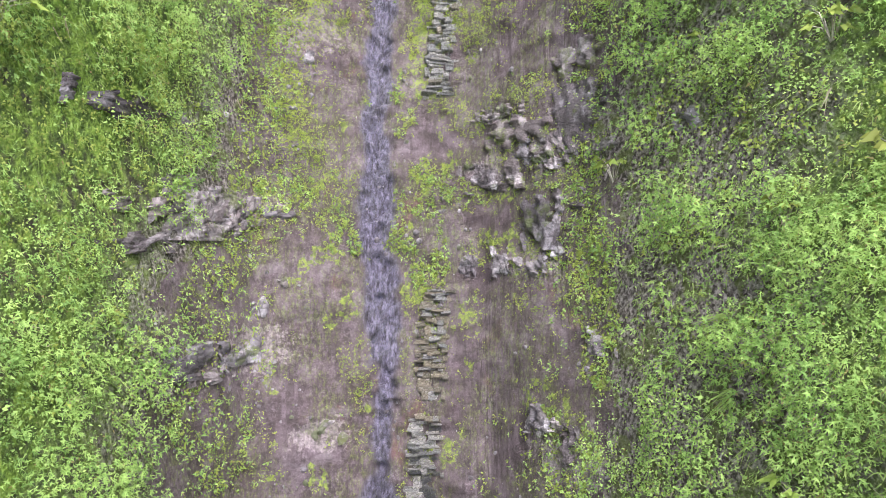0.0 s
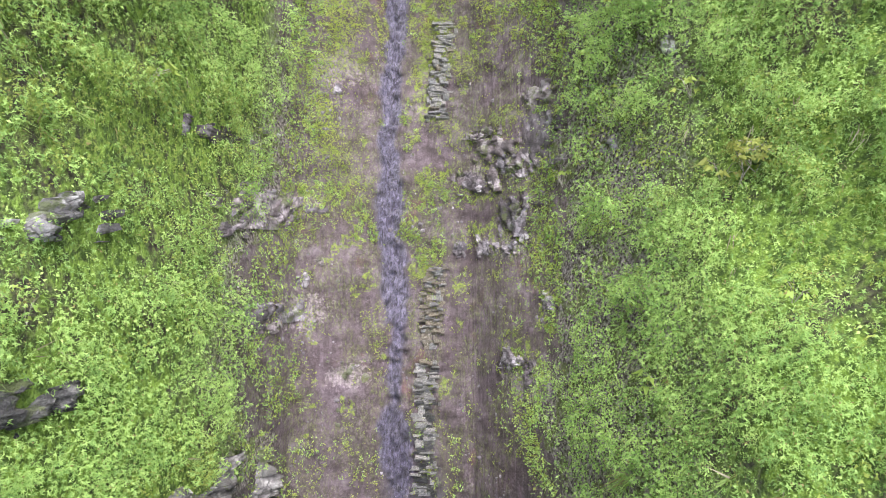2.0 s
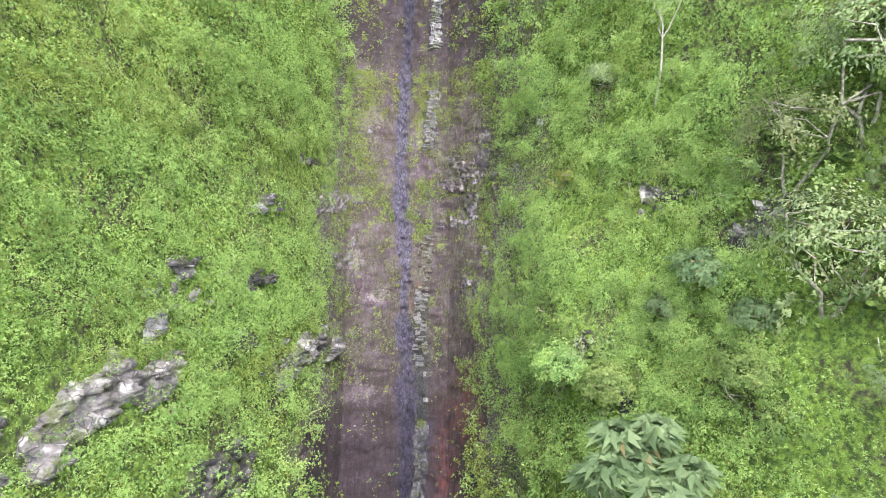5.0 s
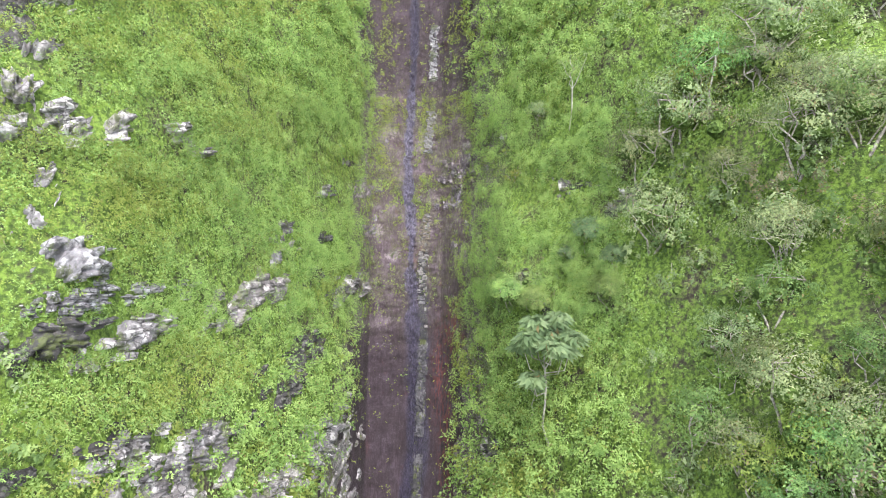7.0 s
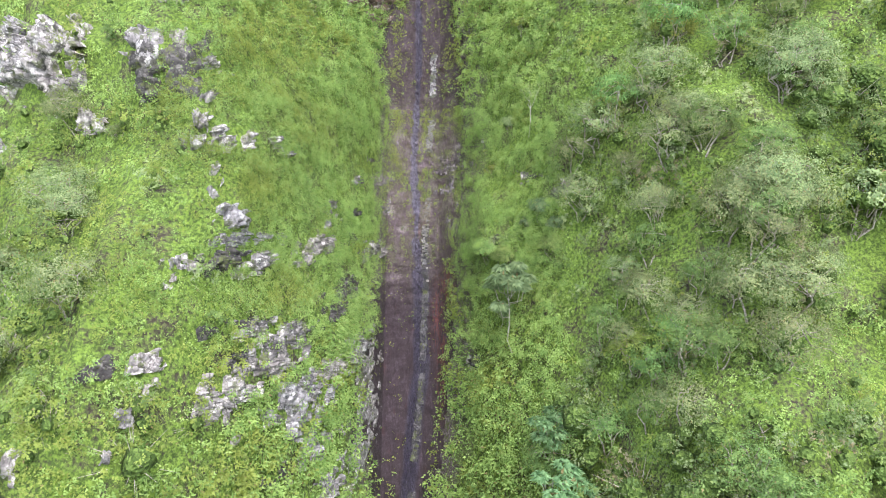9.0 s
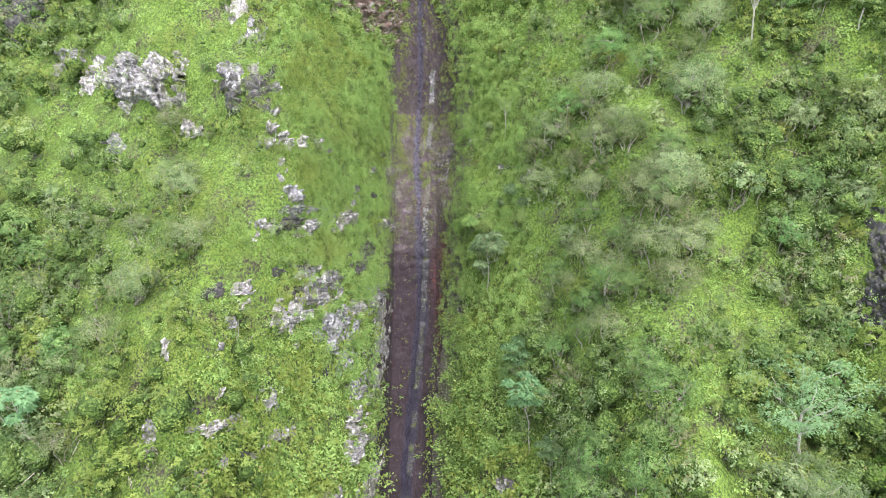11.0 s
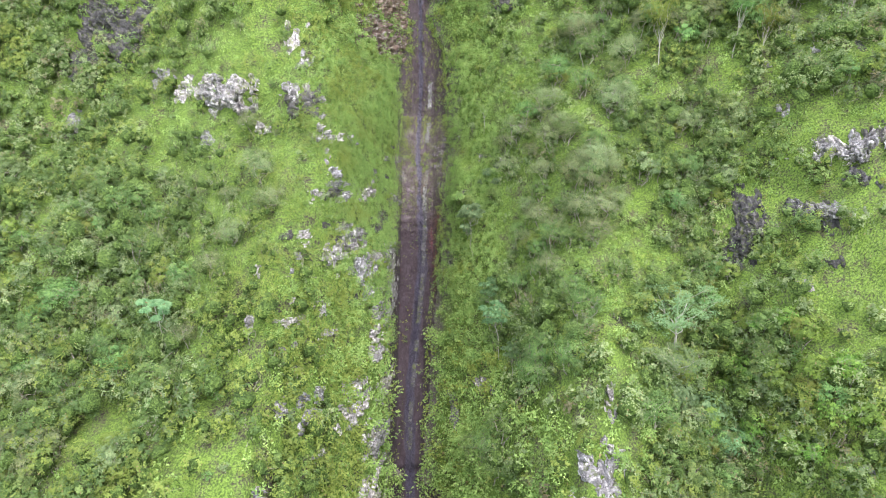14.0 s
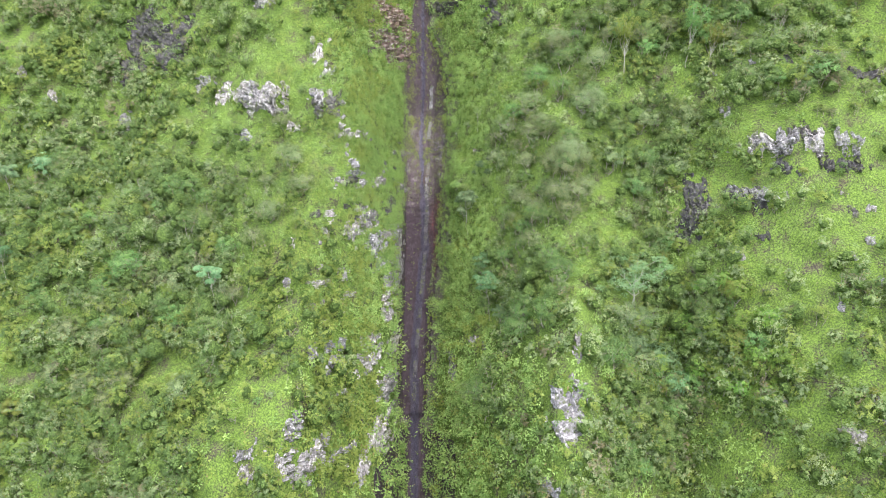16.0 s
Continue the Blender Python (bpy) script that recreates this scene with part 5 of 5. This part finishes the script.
def flat_crowned_tree(height, breadth, seed, label):
    """Long pale limbs under flat layers of feathery leaves."""
    rng = np.random.default_rng(seed)
    tree = tagged(new("flat_crowned_tree"), label, "tree")
    wood, arms = ([], []), ([], [])
    pts = limb((0, 0, -0.6), (0.3, -0.2, height * 0.6), rng, 0.1, 6)
    tube(wood, pts, np.linspace(0.16, 0.08, 6), 6)
    centres = []
    for s in range(9):
        turn, reach = 2.4 * s + rng.uniform(-0.3, 0.3), breadth / 2 * rng.uniform(0.5, 1.0)
        end = np.array([math.cos(turn) * reach, math.sin(turn) * reach, height * rng.uniform(0.72, 1.0)])
        arm = limb(pts[int(rng.integers(3, 6))], end, rng, 0.2, 6)
        tube(arms, arm, np.linspace(0.07, 0.015, 6), 5)
        for k in range(11):
            centres.append(arm[int(rng.integers(2, 6))] + rng.normal(0, 1, 3) * np.array([0.75, 0.75, 0.16]) + np.array([0, 0, 0.12]))
    centres = np.array(centres)
    at, axis, length = tufts(centres, np.full(len(centres), 0.6), 62, 0.2, rng, 0.45)
    axis = axis * np.array([1, 1, 0.6])
    part("crown", leaf_mesh("crown", at, axis, length, 0.4, FEATHER, rng, 0.1), tree)
    stick("trunk", wood, PALE_BARK, tree, "pale trunk")
    stick("branchwork", arms, PALE_BARK, tree, "long pale limbs")
    return tree


def tall_tree(height, seed, material, label, sparse=False):
    """Bare forked pale stems, leafy at the top only."""
    rng = np.random.default_rng(seed)
    tree = tagged(new("slender_tree" if sparse else "tall_tree"), label, "tree")
    wood, arms, centres = ([], []), ([], []), []
    fork = height * (0.55 if sparse else 0.3)
    trunk = limb((0, 0, -0.6), (rng.normal(0, 0.1), rng.normal(0, 0.1), fork), rng, 0.05, 4)
    r = 0.04 if sparse else 0.08
    tube(wood, trunk, np.linspace(r, r * 0.8, 4), 6)
    for s in range(3 if sparse else 6):
        turn = 2.1 * s + rng.uniform(-0.4, 0.4)
        out = height * rng.uniform(0.06, 0.2)
        end = np.array([math.cos(turn) * out, math.sin(turn) * out, height * rng.uniform(0.8, 1.0)])
        arm = limb(trunk[-1], end, rng, 0.15, 6)
        tube(arms, arm, np.linspace(r * 0.6, r * 0.15, 6), 5)
        for k in range(5 if sparse else 10):
            centres.append(arm[int(rng.integers(3, 6))] + rng.normal(0, 0.06 * height, 3))
    centres = np.array(centres)
    at, axis, length = tufts(centres, np.full(len(centres), 0.05 * height + 0.1), 9 if sparse else 22, 0.12 if sparse else 0.32, rng, 0.7)
    part("crown", leaf_mesh("crown", at, axis, length, 0.4, material, rng), tree)
    stick("trunk", wood, PALE_BARK, tree, "straight bare pale trunk")
    stick("branchwork", arms, PALE_BARK, tree)
    return tree


def rooted(x, w, size=1.0, turn=0.0, lean=0.0):
    """The pose of a plant that grows at x, w."""
    p = to_world(np.array(x), nearest(np.array([x]), np.array([w]))[0], np.array(w))
    return Matrix.Translation(p) @ pose(0, 0, 0, 4, lean, turn) @ Matrix.Diagonal((size, size, size, 1))


used = set()


def grow(kind, x, w, rng, size=1.0, lean=0.0):
    """Plants the first of its kind itself, later ones as copies."""
    ob, group = kind
    m = rooted(x, w, size, rng.uniform(0, 360), lean)
    if ob.name in used:
        copy_thing(ob, m @ Matrix.Diagonal((1 / ob.scale[0], 1 / ob.scale[1], 1 / ob.scale[2], 1)))
    else:
        used.add(ob.name)
        ob.matrix_basis = m
        tagged(ob, group=group)


def kinds(made, group):
    return [(ob, group) for ob in made]


CANOPY = "trees of the wooded slope"
olive = kinds([broadleaf("broadleaf_tree", 3.6, 4.4, 0.1, 130, 30, OLIVE, GREY_BARK, "grey-green broadleaf tree with a wide ragged crown", 200 + s) for s in range(3)], CANOPY)
bushy = kinds([broadleaf("broadleaf_tree", 3.8, 3.8, 0.11, 120, 28, BUSH, GREY_BARK, "dense green broadleaf tree on the steep slope", 210 + s) for s in range(3)], CANOPY)
limey = kinds([broadleaf("broadleaf_tree", 3.0, 3.2, 0.1, 100, 26, LIME, GREY_BARK, "yellow-green leafy tree with bright new growth", 220 + s) for s in range(2)], CANOPY)
nuts = kinds([broadleaf("broadleaf_tree", 4.2, 4.4, 0.32, 52, 18, BLUEGREEN, GREY_BARK, "blue-green large-leaved tree in the gully", 230 + s) for s in range(2)], CANOPY)
umbrellas = kinds([umbrella_tree(5.6 + 0.5 * s, 240 + s, "umbrella tree with thin pale trunk and lobed leaves") for s in range(3)], CANOPY)
flats = kinds([flat_crowned_tree(6.5, 8.0, 250 + s, "feathery flat-crowned tree with long pale limbs") for s in range(1)], CANOPY)
talls = kinds([tall_tree(7.5 + s, 260 + s, m, "tall tree with bare pale forked stems") for s, m in enumerate((LIME, BUSH))], CANOPY)
poles = kinds([tall_tree(4.0, 270, OLIVE, "slender pale-stemmed tree standing alone in grass", True)], CANOPY)
SCRUB = "shrubs of the slope"
scrubs = kinds([broadleaf("shrub", 1.2, 1.7, 0.12, 26, 18, m, GREY_BARK, l, 280 + s, 0.1) for s, (m, l) in enumerate((
    (BUSH, "low dense green shrub among grass"), (OLIVE, "low grey-green shrub with twiggy branches"),
    (LIME, "low yellow-green shrub with soft leaves"), (HERB, "fresh green leafy shrub hanging on the slope")))], SCRUB)

spring = kinds([broadleaf("shrub", 1.7, 2.5, 0.085, 170, 36, SPRING, GREY_BARK, "large fresh green shrub with bright leaf tips by the stream", 290 + s, 0.1) for s in range(2)], SCRUB)
bluish = kinds([broadleaf("shrub", 1.5, 2.0, 0.09, 120, 32, BLUEGREEN, GREY_BARK, "blue-green leafy shrub on the grassy bank", 295, 0.1)], SCRUB)

rng = np.random.default_rng(21)
# single trees that can be told apart
for kind, x, w, size in (
        (umbrellas[0], 5.8, -12.3, 1.15), (umbrellas[1], 7.9, -19.6, 0.9), (umbrellas[2], 8.6, -23.5, 1.0), (umbrellas[0], 5.2, -11.2, 0.45),
        (umbrellas[1], 9.8, -25.0, 0.7), (umbrellas[2], -25.3, -20.8, 0.9), (umbrellas[0], -57.8, -19.5, 1.0), (umbrellas[1], -62.5, -8.0, 1.0),
        (poles[0], 7.3, 3.1, 1.0), (flats[0], 26.0, -21.0, 1.0), (flats[0], 24.2, -24.0, 0.7), (nuts[0], 28.6, -28.5, 1.1), (nuts[1], 24.6, -26.8, 1.0),
        (nuts[0], 30.3, -30.9, 0.9), (nuts[1], -57.5, -4.5, 1.0), (talls[0], 27.0, 10.6, 1.0), (talls[1], 35.0, 11.2, 1.0), (talls[0], 37.4, 10.5, 0.8),
        (limey[0], -19.2, -30.5, 0.9), (limey[1], 43.6, -21.0, 0.9), (limey[0], 38.0, -27.8, 1.2), (limey[1], 36.3, -25.0, 1.2), (bushy[0], 34.1, -22.1, 1.1),
        (spring[0], 4.3, -5.6, 1.0), (spring[1], 5.4, -6.0, 0.9), (spring[1], 8.4, -5.1, 0.8), (spring[0], 3.8, -4.9, 0.5), (spring[1], 6.6, -7.0, 0.8),
        (bluish[0], 7.7, -2.6, 0.95), (bluish[0], 6.9, -3.4, 0.6), (bluish[0], 8.7, -3.5, 0.7), (olive[0], 6.0, 3.8, 0.4)):
    grow(kind, x, w, rng, size)
# the wooded stretches: middle, half widths, how many, which kinds
FAR = [(broadleaf("broadleaf_tree", h, b, 0.19, 60, 28, m, GREY_BARK, l, 300 + i), CANOPY) for i, (h, b, m, l) in enumerate((
    (3.8, 3.8, BUSH, "rounded green tree in the far woods"), (3.4, 4.2, BUSH, "broad green tree in the far woods"), (3.6, 4.2, OLIVE, "grey-green tree in the far woods"), (3.0, 3.2, LIME, "yellow-green tree in the far woods")))]
MIXES = {"open": olive * 3 + bushy + limey, "mixed": bushy * 2 + olive * 2 + limey, "gully": bushy * 2 + limey * 2 + nuts, "tall": bushy * 3 + talls + limey, "dark": bushy * 3 + olive}
for cx0, cw0, rx, rw, count, sort in WOODS:
    mix = MIXES[sort]
    for k in range(count):
        turn, r = rng.uniform(0, 2 * math.pi), math.sqrt(rng.random())
        px, pw = cx0 + rx * r * math.cos(turn), cw0 + rw * r * math.sin(turn)
        kind = mix[int(rng.integers(len(mix)))]
        if abs(px) > 24 and kind[0].name.startswith("broadleaf"):
            kind = FAR[((0, 1, 3, 3, 3, 0, 1) if sort == "gully" else (0, 0, 1, 1, 2, 2, 3))[int(rng.integers(7))]]
        grow(kind, px, pw, rng, rng.uniform(0.6, 1.15), rng.uniform(-6, 6))
# the lush bright trees down the gully
lush = kinds([broadleaf("broadleaf_tree", 3.4, 3.6, 0.2, 62, 24, LUSH, GREY_BARK, "lush bright green tree in the damp gully", 320 + s) for s in range(3)], CANOPY)
for k in range(34):
    turn, r = rng.uniform(0, 2 * math.pi), math.sqrt(rng.random())
    grow(lush[k % 3], 35.5 + 5.0 * r * math.cos(turn) - 0.25 * r * math.sin(turn) * 6, -24.5 + 6.5 * r * math.sin(turn), rng, rng.uniform(0.6, 1.1), rng.uniform(-6, 6))
# thickets: bushes too many to count, each a ragged dome of leaves
rng = np.random.default_rng(33)
n = 7600
x, w = rng.uniform(-72, 68, n), rng.uniform(-54, 36, n)
keep = (rng.random(n) < thicket_at(x, w)) & (on_rock(x, w) < 0.12) & (on_rock(x, w - 1.0) < 0.4)
x, w = x[keep], w[keep]
near = ramp(least_view(x, w), 48, 26)
broad = (rng.uniform(1.2, 2.7, len(x)) + 1.9 * rng.random(len(x)) ** 3) * (1 + 0.25 * wooded(x, w)) * (1 - 0.3 * near)
spots, outward = on_slope(x, w, hill)
sort = np.clip(fbm(x / 8.0, w / 8.0, 3, 96) + 0.65 * ramp(x, -24, -16) * ramp(x, -7, -9) + rng.normal(0, 0.36, len(x)), -0.99, 0.99)
shade = rng.uniform(-0.34, 0.34, len(x)) - 0.2 * np.maximum(wooded(x, w), ramp(x, -17, -24) * ramp(w, 2, -6))
# a dark filler lump in each bush paints the shade behind its leaves
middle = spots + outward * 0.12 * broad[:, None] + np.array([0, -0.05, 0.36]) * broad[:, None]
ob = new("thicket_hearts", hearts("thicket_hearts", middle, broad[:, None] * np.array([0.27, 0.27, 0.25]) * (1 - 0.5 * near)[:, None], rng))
tagged(ob, "dark lumpy filler inside the slope's bushes, coloured for shade", "bushes", kind="stuff")
for name, material, lo, hi, label in (
        ("dry_thicket", DRY_BUSH, -1.0, -0.75, "half-dry grey-brown bushes on the far slope"),
        ("olive_thicket", OLIVE, -0.75, -0.15, "grey-green thicket of bushes covering the far slope"),
        ("green_thicket", BUSH, -0.15, 0.38, "dense green thicket of bushes covering the far slope"),
        ("lime_thicket", LIME, 0.38, 1.0, "yellow-green thicket of bushes on the far slope")):
    pick = np.where((sort >= lo) & (sort < hi))[0]
    tuft = np.repeat(pick, 17)
    way = unit(rng.normal(0, 1, (len(tuft), 3)) + outward[tuft] * 0.7 + np.array([0, 0, 0.45]))
    heart = spots[tuft] + np.array([0, -0.1, 0.46]) * broad[tuft, None] + way * np.array([1, 1, 1.1]) * (broad[tuft] * rng.uniform(0.34, 0.54, len(tuft)))[:, None]
    who = np.repeat(np.arange(len(tuft)), (13 + 4 * near[tuft]).astype(int))
    spin = unit(rng.normal(0, 1, (len(who), 3)) + 0.8 * way[who] + np.array([0, 0, 0.3]))
    at = heart[who] + spin * (broad[tuft][who] * rng.uniform(0.02, 0.12, len(who)))[:, None]
    big = np.clip(0.0027 * least_view(x, w)[tuft][who], 0.1, 0.2) * rng.uniform(0.7, 1.3, len(who))
    ob = new(name, leaf_mesh(name, at, unit(np.cross(way[who], unit(rng.normal(0, 1, spin.shape)))) + 0.35 * spin, big, 0.7, material, rng, 0.15, way[who] * 1.1 + spin * 0.4 + np.array([0, -0.05, 0.15]), shade[tuft][who] + rng.uniform(-0.36, 0.32, len(tuft))[who]))
    tagged(ob, label, "bushes", kind="stuff")
# bare grey twigs that stand out of some bushes
pick = np.where(rng.random(len(x)) < 0.22)[0]
who = np.repeat(pick, 24)
way = unit(rng.normal(0, 0.7, (len(who), 3)) + np.array([0, -0.3, 0.8]))
at = spots[who] + (way * 0.3 + np.array([0, 0, 0.25])) * broad[who, None]
ob = new("twigs", leaf_mesh("twigs", at, way, broad[who] * rng.uniform(0.25, 0.5, len(who)), 0.025, GREY_BARK, rng, 0.05))
tagged(ob, "bare grey twigs standing out of the bushes", "twigs", kind="stuff")

# scattered shrubs
rng = np.random.default_rng(22)
made = 0
while made < 290:
    x, w = rng.uniform(-70, 62), rng.uniform(-44, 26)
    if abs(x) < 10 and abs(w) < 8 and rng.random() < 0.7:
        continue
    if -5.6 < x < 3.6 or float(fbm(np.array([x / 9.0]), np.array([w / 9.0]), 3, 90)[0]) < -0.12:
        continue
    grow(scrubs[int(rng.integers(4))], x, w, rng, rng.uniform(0.5, 1.3), rng.uniform(-8, 8))
    made += 1


# ---- single broad-leaved plants beside the streambed ----
def leafy_plant(seed, label):
    """A few long stalks, each with a broad pointed leaf."""
    rng = np.random.default_rng(seed)
    plant = tagged(new("leafy_plant"), label, "plant", group="broad-leaved plants by the stream")
    stalks, at, axis = ([], []), [], []
    for k in range(9):
        turn = 2.4 * k + rng.uniform(-0.3, 0.3)
        end = np.array([math.cos(turn) * 0.22, math.sin(turn) * 0.22 - 0.08, rng.uniform(0.12, 0.34)])
        tube(stalks, [(0, 0, -0.08), end * np.array([0.5, 0.5, 0.75]), end], (0.008, 0.007, 0.005), 4)
        for s in range(3):
            b = turn + (s - 1) * 0.9
            at.append(end)
            axis.append((math.cos(b), math.sin(b), -0.25))
    part("foliage", leaf_mesh("foliage", np.array(at), np.array(axis), rng.uniform(0.09, 0.16, len(at)), 0.7, LIME, rng, 0.2, (0, -0.7, 0.8)), plant)
    stick("stem", stalks, GREY_BARK, plant)
    return plant


plants_made = [leafy_plant(400 + s, "bright lime broad-leaved plant hanging on the bank") for s in range(3)]
rng = np.random.default_rng(55)
for k, (x, w) in enumerate(((3.7, 4.7), (3.6, 2.7), (4.4, 2.4), (4.6, 0.9), (3.9, 0.3), (-5.3, -1.2), (-5.6, -2.9), (4.9, -1.0), (3.5, -2.6), (-5.1, 2.6), (2.7, 1.1), (4.2, -3.6), (-5.4, 4.2), (3.2, 3.6))):
    grow((plants_made[k % 3], "broad-leaved plants by the stream"), x, w, rng, rng.uniform(0.8, 1.4))
